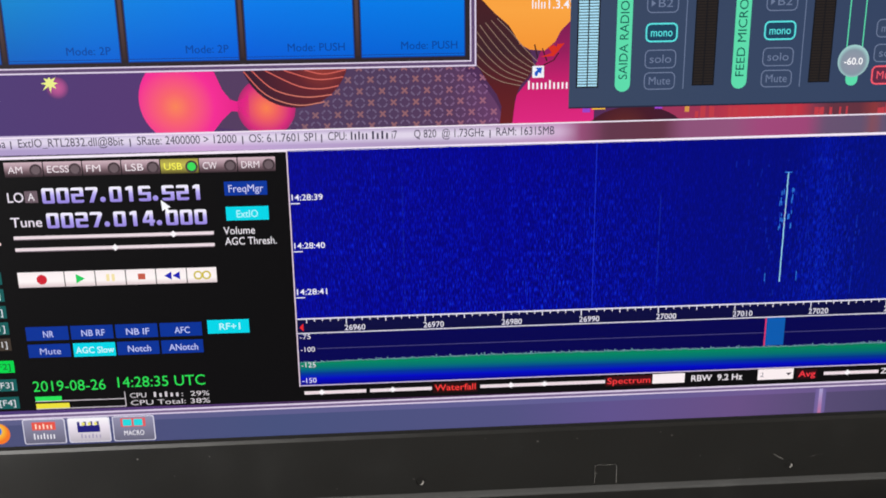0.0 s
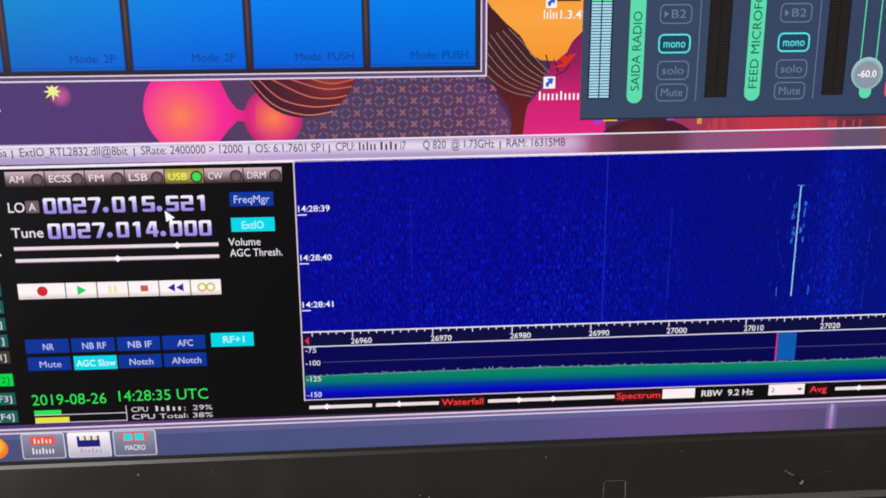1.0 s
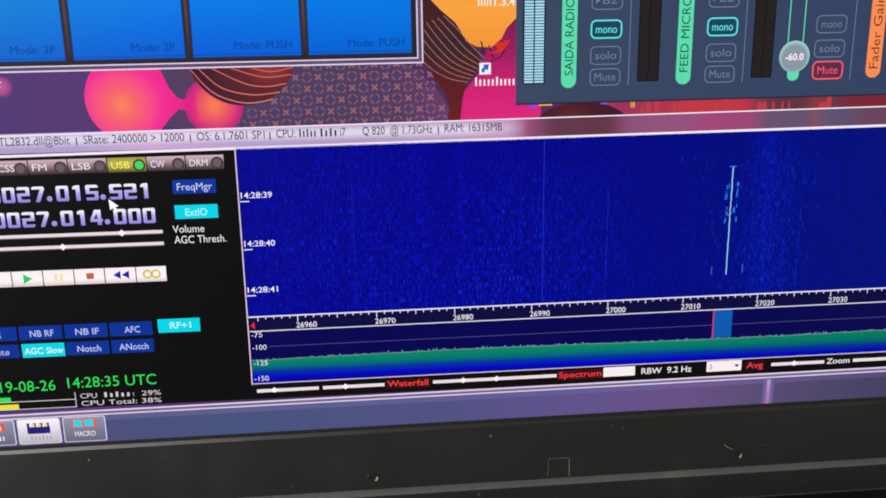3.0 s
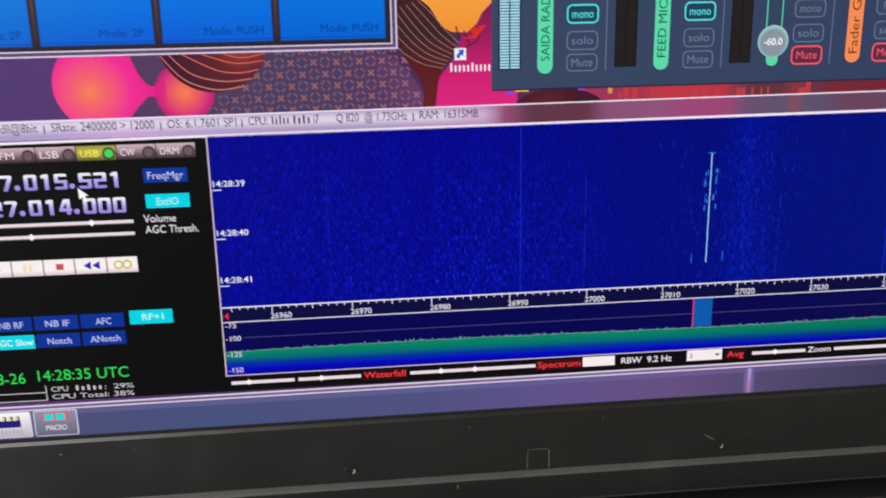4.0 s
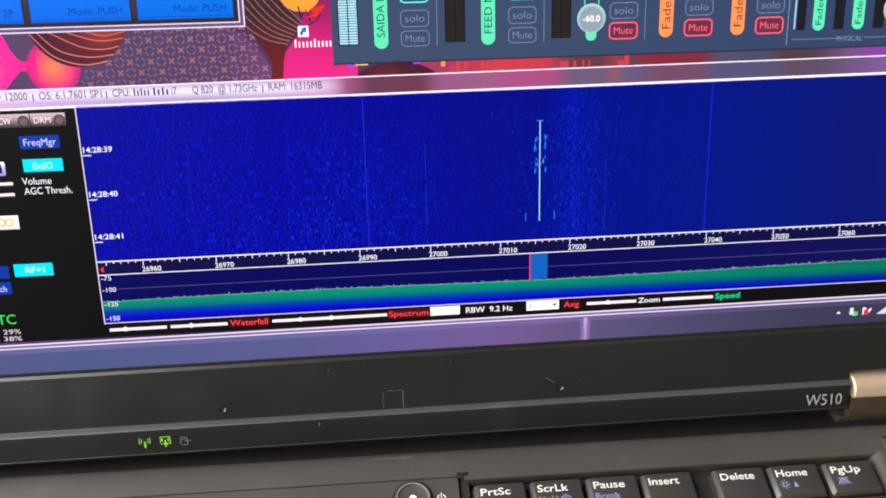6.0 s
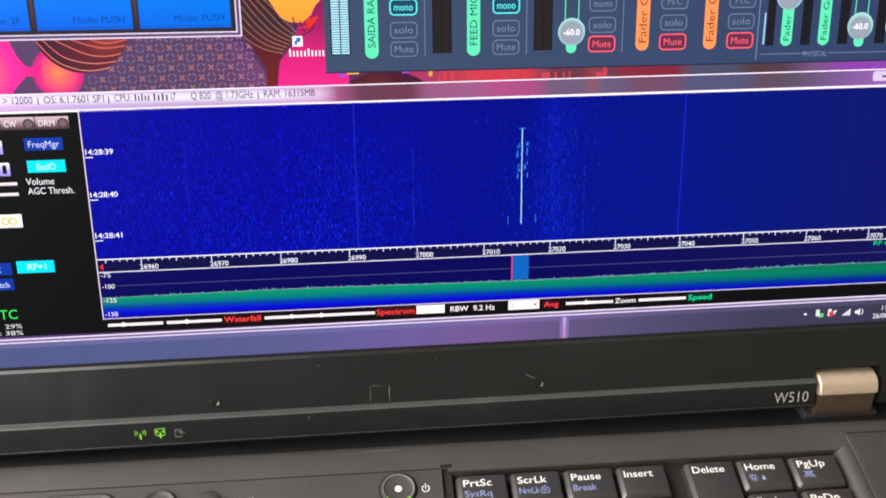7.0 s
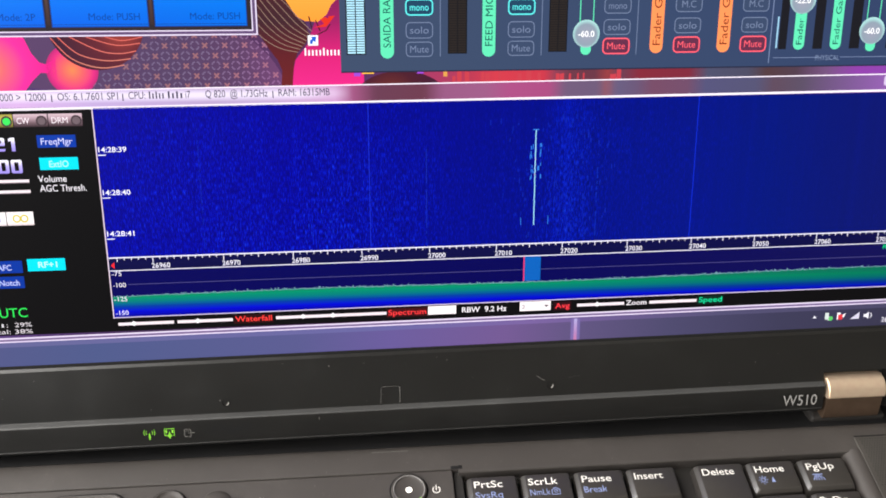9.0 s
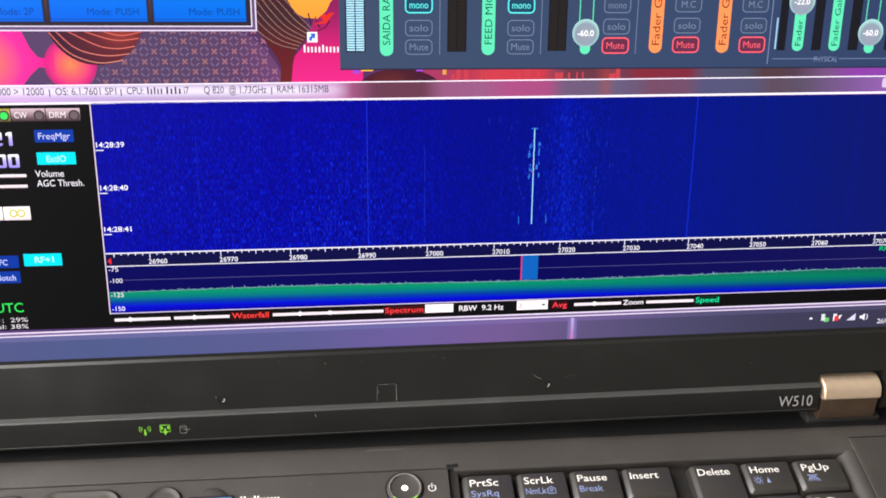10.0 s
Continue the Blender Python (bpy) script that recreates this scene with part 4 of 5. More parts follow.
for _ in range(150):
    x, z = 141.0 + rnd.gauss(0, 9.0), rnd.uniform(21, 60)
    mottle.append(rect(x, x + rnd.uniform(0.15, 0.4), z, z + rnd.uniform(0.5, 1.8)))
for zc, count in ((50.6, 3), (48.4, 4), (44.2, 4), (41.8, 2)):
    for side in (-1, 1):
        for _ in range(count):
            x, z = 132.9 + side * rnd.uniform(0.5, 1.8), zc + rnd.uniform(-1.2, 1.2)
            bright.append(rect(x, x + 0.24, z, z + rnd.uniform(0.8, 1.6)))
bright += [rect(128.6, 128.8, 26.4, 28.8), rect(137.4, 137.6, 26.4, 29.2), rect(131.9, 133.9, 56.7, 57.0)]
tagged(show("waterfall_mottle", mottle, 23, lit(10, 34, 166)), kind="stuff")
tagged(show("signal_sidebands", bright, 24, lit(44, 116, 218)), kind="stuff")
for s, z in (("14:28:39", 53.0), ("14:28:40", 39.9), ("14:28:41", 27.0)):
    words(s, 0.6, 8.7, z, 1.55, (238, 236, 246), 25, bold=0.01)
    show("time_mark", [rect(0.3, 2.7, z - 1.0, z - 0.7)], 25, lit(224, 222, 240))
# frequency scale
show("scale_strip", [rect(0.2, X1, 15.9, WF0)], 23, lit(10, 10, 62))
show("scale_rule", [rect(0.2, X1, WF0 - 0.15, WF0 + 0.25), rect(0.2, X1, 15.75, 16.05)], 24, lit(224, 220, 238))
ticks = []
for k in range(26955, 27081):
    x = carrier(k)
    if 0.5 < x < X1:
        h = 1.75 if k % 10 == 0 else 1.2 if k % 5 == 0 else 0.75
        ticks.append(rect(x - 0.13, x + 0.13, WF0 - h, WF0))
tagged(show("scale_ticks", ticks, 25, lit(228, 224, 240)), kind="stuff")
for k in range(26960, 27080, 10):
    words(str(k), carrier(k) - 0.5, carrier(k) + 5.1, 16.45, 1.55, (236, 232, 244), 25, bold=0.008)
show("scale_pointer", [[(0.7, 17.6), (1.8, 16.5), (1.8, 18.7)]], 25, lit(226, 40, 48))
# spectrum
show("spectrum_field", [rect(0.2, X1, 0.5, 15.8)], 22, lit_ramp("screen_spectrum", "X", 0, 274, [(0.0, (3, 2, 80)), (0.5, (4, 3, 78)), (1.0, (16, 14, 76))]))
show("spectrum_rule", [rect(5.2, X1, 11.2, 11.4)], 23, lit(74, 70, 124))
rnd = random.Random(8)
xs = [0.3 + 0.32 * i for i in range(855)]
top = [7.3 + 0.35 * math.sin(x / 31) + rnd.uniform(-0.12, 0.2) for x in xs]
hair = [t + 0.16 + (rnd.random() ** 6) * 0.55 for t in top]
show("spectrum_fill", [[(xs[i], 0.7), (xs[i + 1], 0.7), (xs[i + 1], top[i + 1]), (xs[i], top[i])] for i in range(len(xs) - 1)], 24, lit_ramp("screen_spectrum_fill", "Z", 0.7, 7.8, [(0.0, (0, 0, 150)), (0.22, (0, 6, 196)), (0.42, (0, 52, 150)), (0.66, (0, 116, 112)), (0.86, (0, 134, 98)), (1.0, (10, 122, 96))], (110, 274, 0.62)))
tagged(show("spectrum_hairs", [rect(x, x + 0.3, t - 0.12, h) for x, t, h in zip(xs, top, hair)], 24, lit(112, 150, 164)), kind="stuff")
show("spectrum_base", [rect(0.2, X1, 0.35, 0.65)], 24, lit(206, 190, 220))
for s, z in (("-75", 14.2), ("-100", 10.5), ("-125", 5.9), ("-150", 1.3)):
    words(s, 0.7, 0.7 + 0.98 * len(s), z, 1.45, (232, 228, 240), 25)
show("tune_band", [rect(130.4, 135.6, 7.5, 15.75)], 25, lit(10, 90, 174))
show("tune_edge", [rect(129.9, 130.3, 7.4, 15.75)], 26, lit(214, 56, 110))
show("pointer", [[(-33.2, 54.2), (-33.04, 51.2), (-32.3, 51.7), (-31.75, 50.5), (-31.1, 50.8), (-31.6, 52.0), (-30.8, 52.2)]], 27, lit(250, 250, 255))
words("RF x -45", 252.3, 262.0, 13.9, 1.5, (20, 190, 110), 25, bold=0.01)
# slider row under the spectrum
ROW = -1.75
for x0, x1, ks in ((1.1, 18.2, (5.9,)), (19.3, 36.5, (25.6,)), (50.1, 85.4, (58.7, 68.2)), (148.3, 164.2, (155.1,)), (172.8, 189.0, ())):
    show("slider_groove", [rect(x0, x1, ROW - 0.5, ROW + 0.5)], 22, lit(*GROOVE))
    for k in ks:
        show("slider_handle", [[(k - 0.95, ROW + 0.1), (k, ROW - 0.8), (k + 0.95, ROW + 0.1), (k, ROW + 1.0)]], 24, lit(252, 246, 250))
for s, x0, x1, c, f in (("Waterfall", 37.3, 48.8, (250, 62, 60), (44, 14, 16)), ("Spectrum", 86.0, 98.3, (250, 58, 62), (60, 16, 20)), ("Avg", 140.9, 145.8, (250, 58, 70), (44, 14, 20)), ("Speed", 189.8, 197.8, (20, 216, 150), (12, 40, 32))):
    show("caption_box", [rect(x0 - 0.5, x1 + 0.5, -3.2, -0.3)], 22, lit(*f))
    words(s, x0, x1, -2.5, 1.75, c, 23, bold=0.012)
words("RBW  9.2 Hz", 110.0, 124.7, -2.6, 1.75, (236, 228, 234), 23, bold=0.02)
words("Zoom", 164.8, 171.8, -2.4, 1.6, (236, 228, 234), 23, bold=0.02)
for q in (rect(98.9, 108.1, -2.9, 0.0), rect(129.1, 139.4, -3.0, 0.2)):
    show("entry_field", [q], 23, lit(250, 238, 240))
show("entry_arrow", [[(137.2, -1.1), (138.0, -1.9), (138.8, -1.1)]], 24, lit(70, 60, 70))
words("2", 129.8, 130.8, -2.1, 1.3, (120, 110, 120), 24)
# taskbar
slope = (0.003, 40.0)
across("taskbar", [rect(X0, X1, Z0 - 1.4, -6.0)], 20, lit_ramp("screen_taskbar", "X", -100, 274, [(0.0, (78, 82, 120)), (0.16, (76, 80, 124)), (0.25, (72, 82, 126)), (0.42, (82, 82, 130)), (0.5, (96, 82, 140)), (0.6, (104, 80, 132)), (0.66, (88, 76, 116)), (0.75, (70, 66, 98)), (0.85, (57, 55, 80)), (1.0, (50, 48, 68))]))
across("taskbar_sheen", [rect(X0, X1, -7.6, -6.0)], 21, lit_ramp("screen_task_sheen", "X", -100, 274, [(0.0, (92, 94, 134)), (0.5, (98, 94, 148)), (0.62, (112, 90, 146)), (0.8, (76, 72, 104)), (1.0, (66, 62, 88))]))
show("taskbar_glow", [rect(146.4, 149.6, Z0 - 0.5, -6.2)], 22, lit_ramp("screen_task_glow", "X", 146.4, 149.6, [(0.0, (108, 92, 150)), (0.5, (128, 108, 164)), (1.0, (104, 92, 148))]))
show("taskbar_glow_core", [rect(147.5, 148.5, Z0 - 0.5, -6.2)], 23, lit_ramp("screen_task_core", "Z", -14, -6.2, [(0.0, (188, 112, 150)), (0.4, (170, 124, 176)), (1.0, (168, 158, 206))]))
for x0, bright_ in ((-76.7, 0), (-64.5, 1), (-52.3, 0)):
    c = (236, 226, 238) if bright_ else (134, 132, 158)
    show("task_button", [rounded(x0, x0 + 11.5, -14.5, -7.0, 0.6)], 22, lit(224, 220, 236))
    show("task_button_face", [rounded(x0 + 0.25, x0 + 11.25, -14.3, -7.2, 0.5)], 23, lit_ramp("screen_task_face", "Z", -14.4, -7, [(0.0, tuple(int(v * 0.8) for v in c)), (0.6, c), (1.0, tuple(min(255, int(v * 1.12)) for v in c))]))
show("task_icon_red", [rect(-74.2, -67.8, -10.3, -7.9)], 24, lit(232, 86, 72))
bars("task_caption", -73.6, -68.4, -9.9, -8.4, (252, 220, 200), 25, 5)
bars("task_caption", -74.2, -68.0, -13.0, -11.2, (238, 234, 242), 25, 7)
show("task_icon_blue", [rect(-61.9, -55.8, -11.4, -9.4)] + [rect(-61.9 + 1.75 * i, -61.2 + 1.75 * i, -9.4, -8.2) for i in range(4)], 24, lit(34, 30, 120))
show("task_icon_gold", [rect(-60.6 + 1.7 * i, -59.8 + 1.7 * i, -9.3, -8.4) for i in range(3)], 25, lit(236, 226, 110))
bars("task_caption", -61.4, -55.4, -13.2, -11.9, (166, 156, 186), 25, 6)
show("task_icon_red", [rect(-50.0, -43.2, -10.2, -7.6)], 24, lit(226, 96, 100))
show("task_icon_cyan", [rect(-49.4, -47.0, -9.9, -7.9), rect(-46.4, -44.0, -9.9, -7.9)], 25, lit(40, 214, 220))
words("MACRO", -49.3, -43.8, -12.8, 1.5, (246, 242, 248), 25, bold=0.015)
show("browser_icon", [ring_pts(-83.4, -11.0, 3.1)], 24, lit_radial("screen_browser", -84.0, -10.5, 3.6, [(0.0, (40, 110, 220)), (0.38, (40, 120, 220)), (0.48, (250, 190, 60)), (0.9, (244, 120, 40))]))
show("tray_arrow", [[(230.5, -9.6), (231.9, -9.6), (231.2, -8.7)]], 24, lit(236, 232, 244))
show("tray_device", [rect(234.9, 236.2, -10.2, -7.8), rect(236.0, 237.2, -10.6, -9.2)], 24, lit(206, 214, 210))
show("tray_check", [ring_pts(237.0, -9.9, 0.8)], 25, lit(90, 190, 96))
show("tray_flag", [rect(239.2, 240.4, -10.4, -7.9), [(240.4, -8.9), (242.3, -8.2), (241.6, -9.8)]], 24, lit(240, 234, 240))
show("tray_flag_red", [rect(239.6, 241.2, -10.4, -8.6)], 25, lit(214, 52, 60))
show("tray_signal", [[(244.0, -10.4), (247.2, -10.4), (247.2, -7.9)]], 24, lit(206, 202, 220))
show("tray_speaker", [[(248.8, -9.8), (249.6, -9.8), (250.6, -10.6), (250.6, -8.0), (249.6, -8.8), (248.8, -8.8)]] + stroke(ring_pts(250.4, -9.3, 1.2, 6, -50, 50), 0.25), 24, lit(238, 234, 244))
words("11:28", 258.4, 263.6, -9.0, 1.7, (238, 234, 244), 24)
words("26/08/2019", 255.4, 266.4, -11.9, 1.7, (238, 234, 244), 24)

part("panel_border", flat_mesh("panel_border", [rect(X0, X1, Z0 - 2.6, -13.8)], RUBBER, 32 * STEP, None, *TILT), LID)
# printed marks and lamps on the chin
def on_strip(x, z):
    """A place just above the chin's lower strip."""
    x, z = 80.0 + (x - 80.0) * 0.9905, 99.0 + (z - 99.0) * 0.9905
    f = (z + 35.3) / (-42.4 + 35.3)
    return (x * U, (-4.45 + 0.55 * f - 0.1) * U, z * U)


def mark(name, polys, mat, label=""):
    return part(name, flat_mesh(name, polys, mat, 0, on_strip), LID, label=label)


ant = [rect(7.1, 7.6, -42.4, -40.4), [(6.9, -41.6), (7.8, -41.6), (7.35, -39.7)]]
for q in (-1, 1):
    ant += stroke([(7.35 + q * (0.75 + 0.28 * math.sin(radians(k))), -39.9 + 0.75 * math.cos(radians(k))) for k in range(20, 161, 35)], 0.2)
    ant += stroke([(7.35 + q * (1.3 + 0.42 * math.sin(radians(k))), -39.9 + 1.1 * math.cos(radians(k))) for k in range(20, 161, 35)], 0.2)
mark("wireless_lamp", ant, LED_GREEN, "lit green wireless symbol")
mark("network_lamp", stroke(rect(12.2, 15.3, -41.2, -38.7), 0.28, True) + [rect(13.55, 13.95, -42.4, -40.4), [(13.1, -41.7), (14.4, -41.7), (13.75, -39.6)], rect(12.5, 13.0, -40.3, -39.2), rect(14.5, 15.0, -40.3, -39.2)], LED_GREEN, "lit green network symbol")
mark("drive_mark", stroke(rounded(18.5, 20.6, -42.0, -39.2, 0.5), 0.2, True) + stroke([(19.6, -40.6), (21.8, -40.6)], 0.2) + stroke([(18.6, -39.9), (20.5, -39.9)], 0.18), SCUFF)
mark("scuff", stroke([(62.4, -36.8), (62.5, -38.0)], 0.22), SCUFF)
text("W510", 221.3, 233.6, -39.6, 3.9, PRINT_GREY, laptop, 4.75, "model_print")

# ---- base: deck, button panel, keyboard, speaker ----
bm = bmesh.new()
box(bm, -115.0, 289.0, -236.0, 40.0, -36.95, -8.0, 2.5, 3)
part("base_body", bm_mesh("base_body", bm, DECK_BLACK), BASE)
# deck top with a slot for the keyboard; its back edge rolls down into the hinge gap
bm = bmesh.new()
extrude_x(bm, [(4.5, -8.2), (4.5, -0.3), (4.8, 0.0), (9.0, 0.3), (11.5, 0.25), (13.0, 0.1), (14.2, -0.2), (15.2, -0.6), (16.0, -1.2), (16.6, -1.9), (16.8, -2.6), (16.8, -8.2)], 107.4, 289.0)
extrude_x(bm, [(5.9, -8.2), (5.9, -0.15), (6.2, 0.12), (9.0, 0.3), (11.5, 0.25), (13.0, 0.1), (14.2, -0.2), (15.2, -0.6), (16.0, -1.2), (16.6, -1.9), (16.8, -2.6), (16.8, -8.2)], -115.0, 107.4)
part("deck_rear", eased(bm_mesh("deck_rear", bm, DECK_BLACK)), BASE)
bm = bmesh.new()
box(bm, -113.0, 105.4, -8.6, 5.9, -8.2, -0.5, 0.35)
part("button_panel", bm_mesh("button_panel", bm, DECK_BLACK), BASE, label="raised strip with round control buttons")
bm = bmesh.new()
box(bm, 105.6, 108.6, -8.2, 7.6, -8.2, -1.9, 0.1)
part("panel_gap", bm_mesh("panel_gap", bm, TRAY_BLACK), BASE)
part("panel_notch", flat_mesh("panel_notch", [rect(104.9, 108.7, 5.8, 7.3)], RUBBER, 0, lambda x, y: (x * U, y * U, 0.17 * U)), BASE)
bm = bmesh.new()
box(bm, -64.0, 240.0, -27.0, 4.6, -8.2, -4.6)
part("keyboard_tray", bm_mesh("keyboard_tray", bm, TRAY_BLACK), BASE)
bm = bmesh.new()
box(bm, -115.0, 289.0, -236.0, -27.0, -8.2, 0.0, 1.5)
part("palm_rest", bm_mesh("palm_rest", bm, DECK_BLACK), BASE)
bm = bmesh.new()
rim = [(239.5, -8.2), (239.5, -2.2), (239.9, -1.2), (240.8, -0.3), (241.9, 0.35), (243.0, 0.6), (244.2, 0.6), (245.0, 0.3), (245.0, -8.2)]
ends = [[bm.verts.new((x * U, y * U, z * U)) for x, z in rim] for y in (-27.0, 5.2)]
for i in range(len(rim)):
    j = (i + 1) % len(rim)
    bm.faces.new((ends[0][i], ends[0][j], ends[1][j], ends[1][i]))
bm.faces.new(ends[0])
bm.faces.new(ends[1])
part("keyboard_rim", eased(bm_mesh("keyboard_rim", bm, DECK_BLACK), 50.0), BASE)
bm = bmesh.new()
box(bm, 244.6, 289.0, -27.0, 4.5, -8.2, -0.3)
part("deck_side", bm_mesh("deck_side", bm, DECK_BLACK), BASE)
bm = bmesh.new()
box(bm, 244.8, 285.0, -26.9, 10.0, -1.0, 0.55, 0.3)
GRILLE_GREY = plastic("speaker_mesh_grey", (70, 67, 63), 0.45, 0.2, 4200.0)
grille = part("speaker_grille", bm_mesh("speaker_grille", bm, GRILLE_GREY), BASE, label="perforated speaker panel")
holes = []
for j in range(38):
    for i in range(40):
        x, y = 246.6 + 0.92 * i + 0.46 * (j % 2), 8.9 - 0.9 * j
        holes.append([(x + 0.27 * math.cos(k * math.pi / 3), y + 0.27 * math.sin(k * math.pi / 3)) for k in range(6)])
ho = part("grille_holes", flat_mesh("grille_holes", holes, TRAY_BLACK, 0, lambda x, y: (x * U, y * U, 0.58 * U)), I4, grille)
tagged(ho, kind="stuff")
part("grille_seam", flat_mesh("grille_seam", [rect(245.0, 285.0, 10.0, 10.5)], RUBBER, 0, lambda x, y: (x * U, y * U, 0.33 * U)), BASE)
# trough under the chin; the shade there is put into its dark plastic
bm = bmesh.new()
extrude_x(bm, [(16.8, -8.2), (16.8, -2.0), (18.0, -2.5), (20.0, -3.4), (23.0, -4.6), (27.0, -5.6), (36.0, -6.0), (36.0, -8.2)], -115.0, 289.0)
part("hinge_well", eased(bm_mesh("hinge_well", bm, WELL_SHADED)), BASE, label="trough behind the deck, darkened for the shade under the lid")


# dark block added below the hinge, in place of the shade that hides its bottom
bm = bmesh.new()
box(bm, 234.5, 261.5, 19.4, 34.0, -8.2, -1.2, 0.8)
part("hinge_shade_block", bm_mesh("hinge_shade_block", bm, TRAY_BLACK), BASE)
part("deck_mark", flat_mesh("deck_mark", stroke([(79.4, 13.9), (91.3, 13.9)], 0.14) + stroke([(91.3, 13.9), (91.3, 13.3)], 0.14), SCUFF, 0, lambda x, y: (x * U, y * U, -0.1 * U)), BASE)


def keycap(w, d):
    """A keycap with dished edges: wide left and front bevels, low at its foot. Origin at its back left corner."""
    bm = bmesh.new()
    foot = ((0.1, -d + 0.1), (w - 0.1, -d + 0.1), (w - 0.1, -0.1), (0.1, -0.1))
    mid = ((0.3, -d + 0.35), (w - 0.35, -d + 0.35), (w - 0.35, -0.3), (0.3, -0.3))
    rim_ = ((0.5, -d + 0.6), (w - 0.6, -d + 0.6), (w - 0.6, -0.4), (0.5, -0.4))
    topq = ((1.65, -d + 1.5), (w - 1.1, -d + 1.5), (w - 1.1, -0.7), (1.65, -0.7))
    loops = []
    for q, z in ((foot, -4.4), (mid, -2.5), (rim_, -1.1), (topq, 0.0)):
        loops.append([bm.verts.new((x * U, y * U, z * U)) for x, y in q])
    for a, b in zip(loops, loops[1:]):
        for i in range(4):
            bm.faces.new((a[i], a[(i + 1) % 4], b[(i + 1) % 4], b[i]))
    bm.faces.new(loops[-1])
    es = [e for e in bm.edges if abs(e.verts[0].co.z - e.verts[1].co.z) > 1e-6]
    bmesh.ops.bevel(bm, geom=es, offset=0.8 * U, segments=3, affect="EDGES", profile=0.5)
    es = [e for e in bm.edges if all(abs(v.co.z) < 1e-7 for v in e.verts)]
    bmesh.ops.bevel(bm, geom=es, offset=0.3 * U, segments=2, affect="EDGES", profile=0.5)
    me = eased(bm_mesh("key", bm, KEY_BLACK), 20.0)
    return me


CAPS = {}


def key(x, y, w, d, legend="", width=0.0, second="", width2=0.0, glyph=None):
    if (w, d) not in CAPS:
        CAPS[w, d] = keycap(w, d)
    k = part("key", CAPS[w, d], BASE @ Matrix.Translation((x * U, y * U, 0)))
    if legend:
        text(legend, 2.5, 2.5 + width, -4.7, 2.4, PRINT_WHITE, k, 0.06, "legend", on_base=True, bold=0.008)
    if second:
        text(second, 2.6, 2.6 + width2, -8.5, 2.2, PRINT_BLUE, k, 0.06, "legend", on_base=True)
    if glyph:
        part("symbol", flat_mesh("symbol", glyph, PRINT_BLUE, 0, lambda gx, gy: (gx * U, (gy - 0.9) * U, 0.06 * U)), I4, k)
    return k


def sun(cx, cy):
    ps = stroke(ring_pts(cx, cy, 0.7, 14), 0.28, True)
    for i in range(8):
        a = i * math.pi / 4
        ps += stroke([(cx + 1.1 * math.cos(a), cy + 1.1 * math.sin(a)), (cx + 1.6 * math.cos(a), cy + 1.6 * math.sin(a))], 0.26)
    return ps


W, D = 17.4, 12.5
COLS = (109.3, 127.0, 144.7, 162.3)
R1, R2 = 3.0, -9.8
key(COLS[0], R1, W, D, "PrtSc", 9.2, "SysRq", 8.8)
key(COLS[1], R1, W, D, "ScrLk", 9.6, "NmLk", 6.6, stroke([(9.7, -7.6), (9.7, -6.0), (11.0, -5.1), (12.3, -6.0), (12.3, -7.6), (9.7, -7.6)], 0.28) + stroke(ring_pts(11.0, -6.4, 0.5, 10), 0.24, True))
key(COLS[2], R1, W, D, "Pause", 9.8, "Break", 7.6)
key(COLS[3], R1, W, D, "Insert", 9.6)
key(185.3, R1, 17.8, 25.0, "Delete", 10.8)
key(203.3, R1, W, D, "Home", 10.0, "", 0, sun(4.2, -6.6) + [[(6.9, -7.6), (8.3, -7.6), (7.6, -5.6)]])
key(221.3, R1, W, D, "PgUp", 9.4, "", 0, stroke([(3.4, -5.6), (7.0, -5.6)], 0.3) + sum((stroke([(5.2 + 0.35 * i, -5.9), (5.2 + 1.0 * i, -7.8)], 0.28) for i in (-2, -1, 0, 1, 2)), []))
for x, s, w in zip(COLS, ("F9", "F10", "F11", "F12"), (4.2, 6.2, 5.9, 6.4)):
    g = None
    if s == "F12":
        g = stroke(rect(2.8, 6.0, -7.2, -5.6), 0.3, True) + stroke(rect(7.0, 10.2, -7.2, -5.4), 0.3, True) + [rect(7.0, 10.2, -6.0, -5.4)]
    key(x, R2, W, D, s, w, "", 0, g)
key(203.3, R2, W, D, "End", 6.6, "", 0, sun(4.2, -6.6) + [[(7.0, -5.8), (8.4, -5.8), (8.0, -5.4), (7.7, -5.2), (7.4, -5.4)], rect(7.4, 8.0, -7.6, -5.8)])
key(221.3, R2, W, D, "PgDn", 9.4)
for i in range(4):
    key(31.8 + 17.7 * i, R2, W, D)


def turned(name, rings_, mat, cx, cy, n=40, cap_=True, parent=laptop, label=""):
    """A round part from (radius, height) rings."""
    bm = bmesh.new()
    loops = [[bm.verts.new(((cx + r * math.cos(2 * math.pi * i / n)) * U, (cy + r * math.sin(2 * math.pi * i / n)) * U, z * U)) for i in range(n)] for r, z in rings_]
    for a, b in zip(loops, loops[1:]):
        for i in range(n):
            bm.faces.new((a[i], a[(i + 1) % n], b[(i + 1) % n], b[i]))
    if cap_:
        bm.faces.new(loops[-1])
    me = bm_mesh(name, bm, mat)
    me.shade_smooth()
    return part(name, me, BASE if parent is laptop else I4, parent, label)


def hit_on_panel(x, y):
    return (x * U, y * U, -0.42 * U)


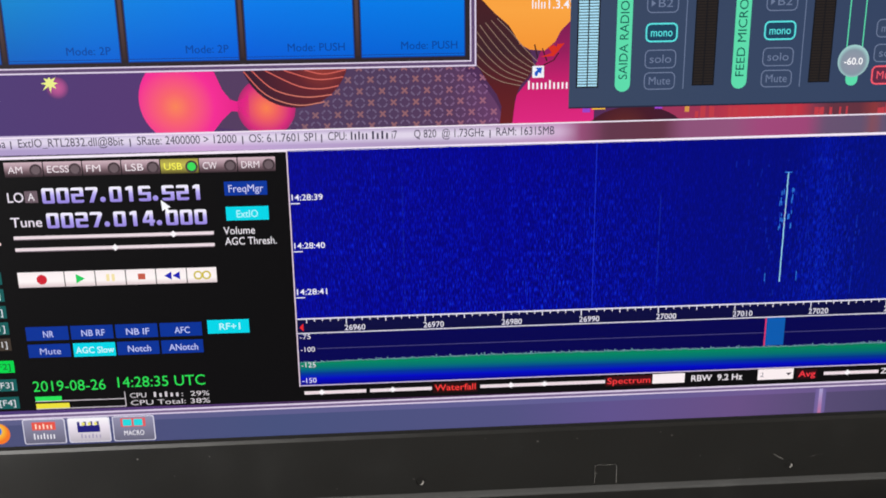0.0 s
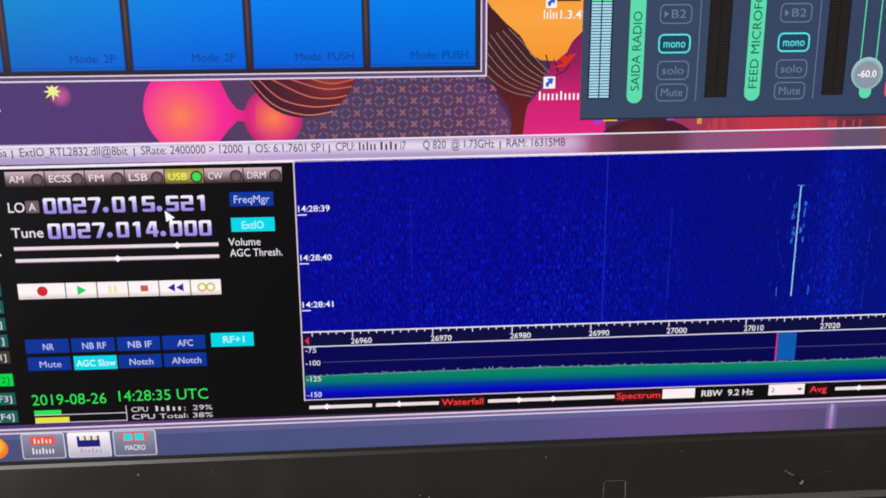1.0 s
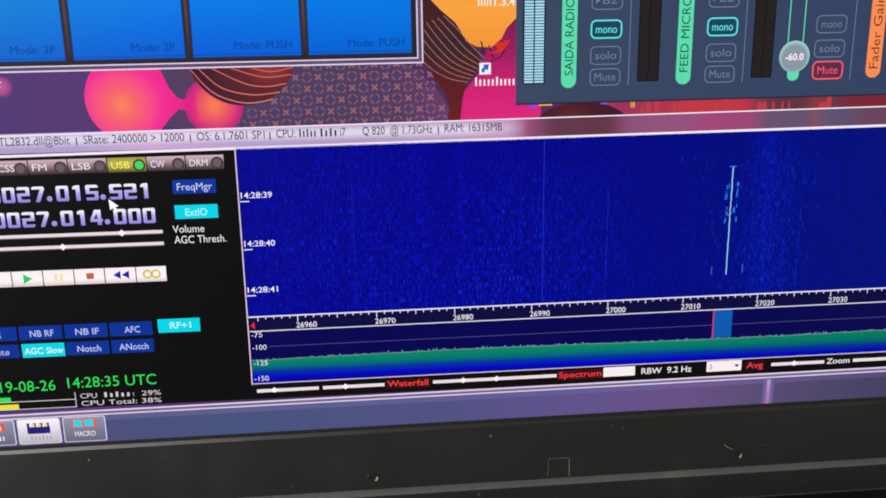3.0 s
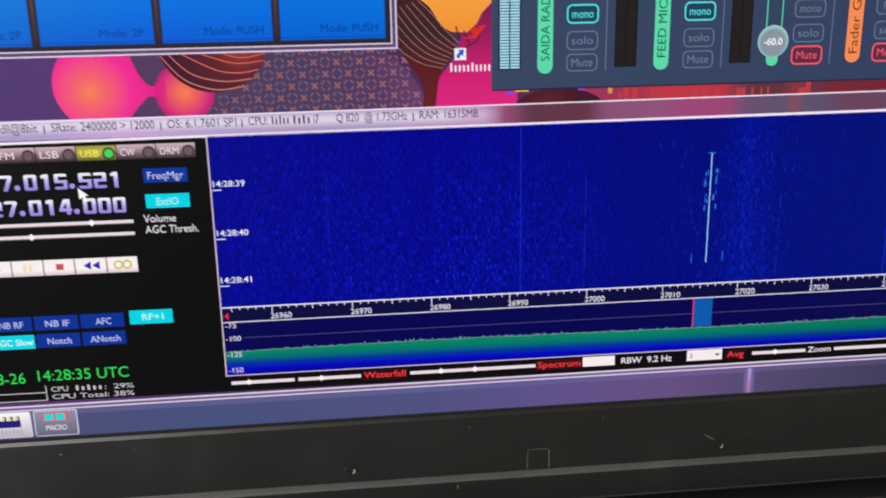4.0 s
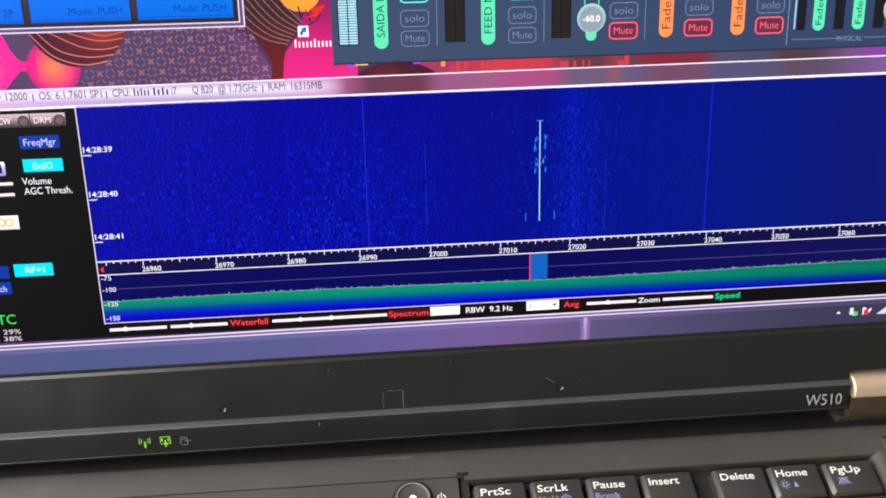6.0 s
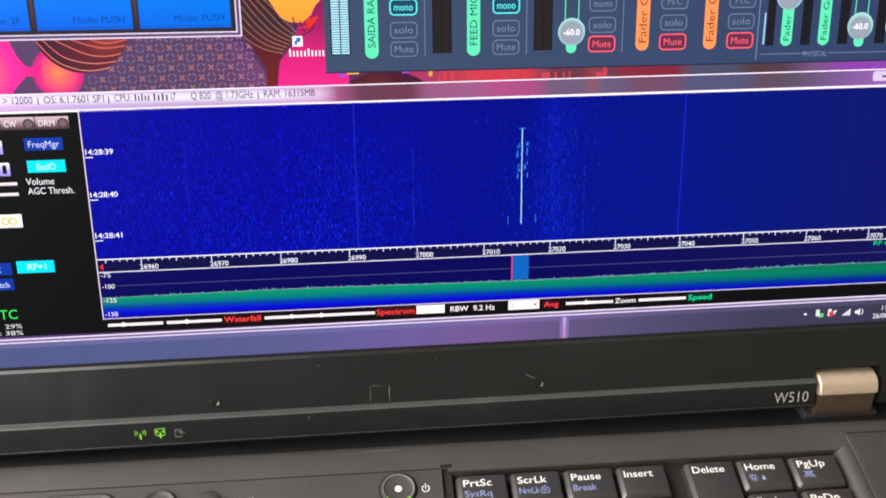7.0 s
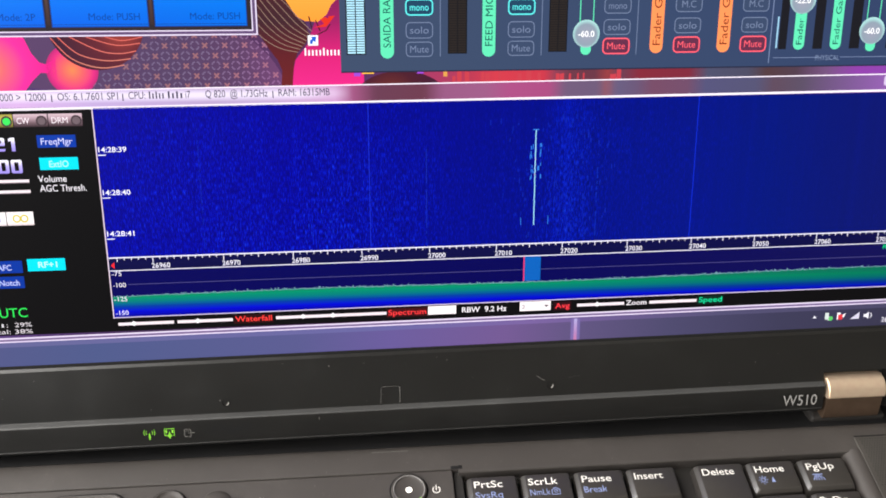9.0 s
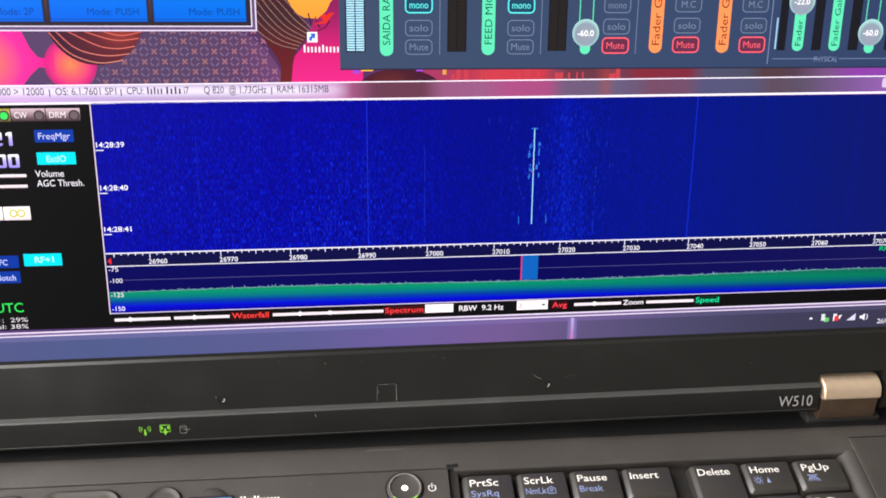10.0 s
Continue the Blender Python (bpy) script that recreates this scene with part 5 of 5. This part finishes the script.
# power button with its green arc and white dot
pw = turned("power_button", [(5.75, -0.6), (5.65, 0.15), (5.4, 0.5), (5.05, 0.4), (4.85, 0.05), (4.4, -0.1)], DECK_BLACK, 90.8, -0.9, label="round power button with a green lit rim")
part("power_dot", flat_mesh("power_dot", [ring_pts(90.8, -0.9, 1.0)], LED_WHITE, 0, lambda x, y: (x * U, y * U, -0.04 * U)), I4, pw)
part("power_rim", flat_mesh("power_rim", stroke(ring_pts(90.8, -0.9, 4.95, 40), 0.22, True), PRINT_GREY, 0, lambda x, y: (x * U, y * U, 0.46 * U)), I4, pw)
part("power_glow", flat_mesh("power_glow", stroke(ring_pts(90.8, -0.9, 4.95, 20, 222, 318), 0.5), LED_GREEN, 0, lambda x, y: (x * U, y * U, 0.5 * U)), I4, pw)
part("power_symbol", flat_mesh("power_symbol", stroke(ring_pts(99.6, -1.1, 1.15, 20, 120, 420), 0.3) + [rect(99.46, 99.74, -1.2, 0.7)], PRINT_WHITE, 0, hit_on_panel), BASE)


def pad(name, pts_list, h, mat, label=""):
    """A raised rounded button from nested outlines on the panel."""
    verts, faces = [], []
    n = len(pts_list[0][0])
    for pts, z in pts_list:
        verts += [(x * U, y * U, z * U) for x, y in pts]
    for r in range(len(pts_list) - 1):
        for i in range(n):
            j = (i + 1) % n
            faces.append((r * n + i, r * n + j, (r + 1) * n + j, (r + 1) * n + i))
    faces.append(tuple(range((len(pts_list) - 1) * n, len(pts_list) * n)))
    return part(name, mesh_of(name, verts, faces, mat, True), BASE, label=label)


def raised(x0, x1, y0, y1, r):
    """Nested outlines of a button: a narrow crest round a flat face."""
    return [(rounded(x0 + i, x1 - i, y0 + i, y1 - i, max(r - i, 0.3), 8), z) for i, z in ((0.0, -0.6), (0.12, 0.2), (0.4, 0.5), (0.8, 0.3), (1.15, -0.1), (2.0, -0.2))]


def groove(name, pts):
    """The dark slit round a button in the panel."""
    part(name, flat_mesh(name, stroke(pts, 0.5, True), RUBBER, 0, hit_on_panel), BASE)


groove("button_groove", rounded(-37.3, -24.7, -8.5, 2.9, 5.4, 8))
groove("button_groove", rounded(-22.3, 2.9, -8.3, 3.7, 5.6, 8))
groove("button_groove", ring_pts(90.8, -0.9, 6.0, 40))
pad("mute_button", raised(-37.0, -25.0, -8.2, 2.6, 5.2), 0.8, DECK_BLACK)
vol = pad("volume_button", raised(-22.0, 2.6, -8.0, 3.4, 5.3), 0.8, DECK_BLACK, "long rounded volume rocker")
part("volume_marks", flat_mesh("volume_marks", [rect(-17.0, -14.8, -3.9, -3.4), rect(-3.4, -1.2, -3.9, -3.4), rect(-2.55, -2.05, -4.75, -2.55), [(-10.2, -4.4), (-9.4, -4.4), (-8.2, -5.2), (-8.2, -2.6), (-9.4, -3.2), (-10.2, -3.2)]], PRINT_WHITE, 0, lambda x, y: (x * U, y * U, -0.12 * U)), I4, vol)
part("microphone_mark", flat_mesh("microphone_mark", stroke([(5.4, -3.9), (8.2, -0.9)], 0.5) + stroke([(5.4, -0.9), (8.2, -3.9)], 0.5) + [ring_pts(7.6, -1.5, 0.7, 10)], PRINT_WHITE, 0, hit_on_panel), BASE)
groove("button_groove", ring_pts(15.6, -2.0, 5.75, 36))
turned("microphone_button", [(5.5, -0.6), (5.4, 0.25), (5.15, 0.5), (4.85, 0.25), (4.6, -0.15), (3.6, -0.25)], DECK_BLACK, 15.6, -2.0)
dome = turned("help_button", [(5.3, -0.6), (4.7, -0.1), (3.4, 0.35), (1.6, 0.55)], DECK_BLACK, 30.4, -2.4)
bm = bmesh.new()
box(bm, 23.9, 36.7, -4.4, -1.6, -0.6, 0.9, 0.2)
part("help_bar_rim", flat_mesh("help_bar_rim", [rounded(23.2, 37.4, -5.0, -1.0, 0.4)], RUBBER, 0, lambda x, y: (x * U, y * U, 0.72 * U)), I4, dome)
part("help_bar", bm_mesh("help_bar", bm, BUTTON_BLUE), I4, dome, "bright blue bar across the button")
ps, wl = [], 12.6 / 12
for i in range(12):
    a = 38.9 + wl * i + 0.2
    ps.append(rect(a, a + wl * 0.56, -3.4, -0.9 if i in (0, 1, 4, 5) else -1.7))
part("button_caption", flat_mesh("button_caption", ps, PRINT_WHITE, 0, hit_on_panel), BASE)

finish_texts()
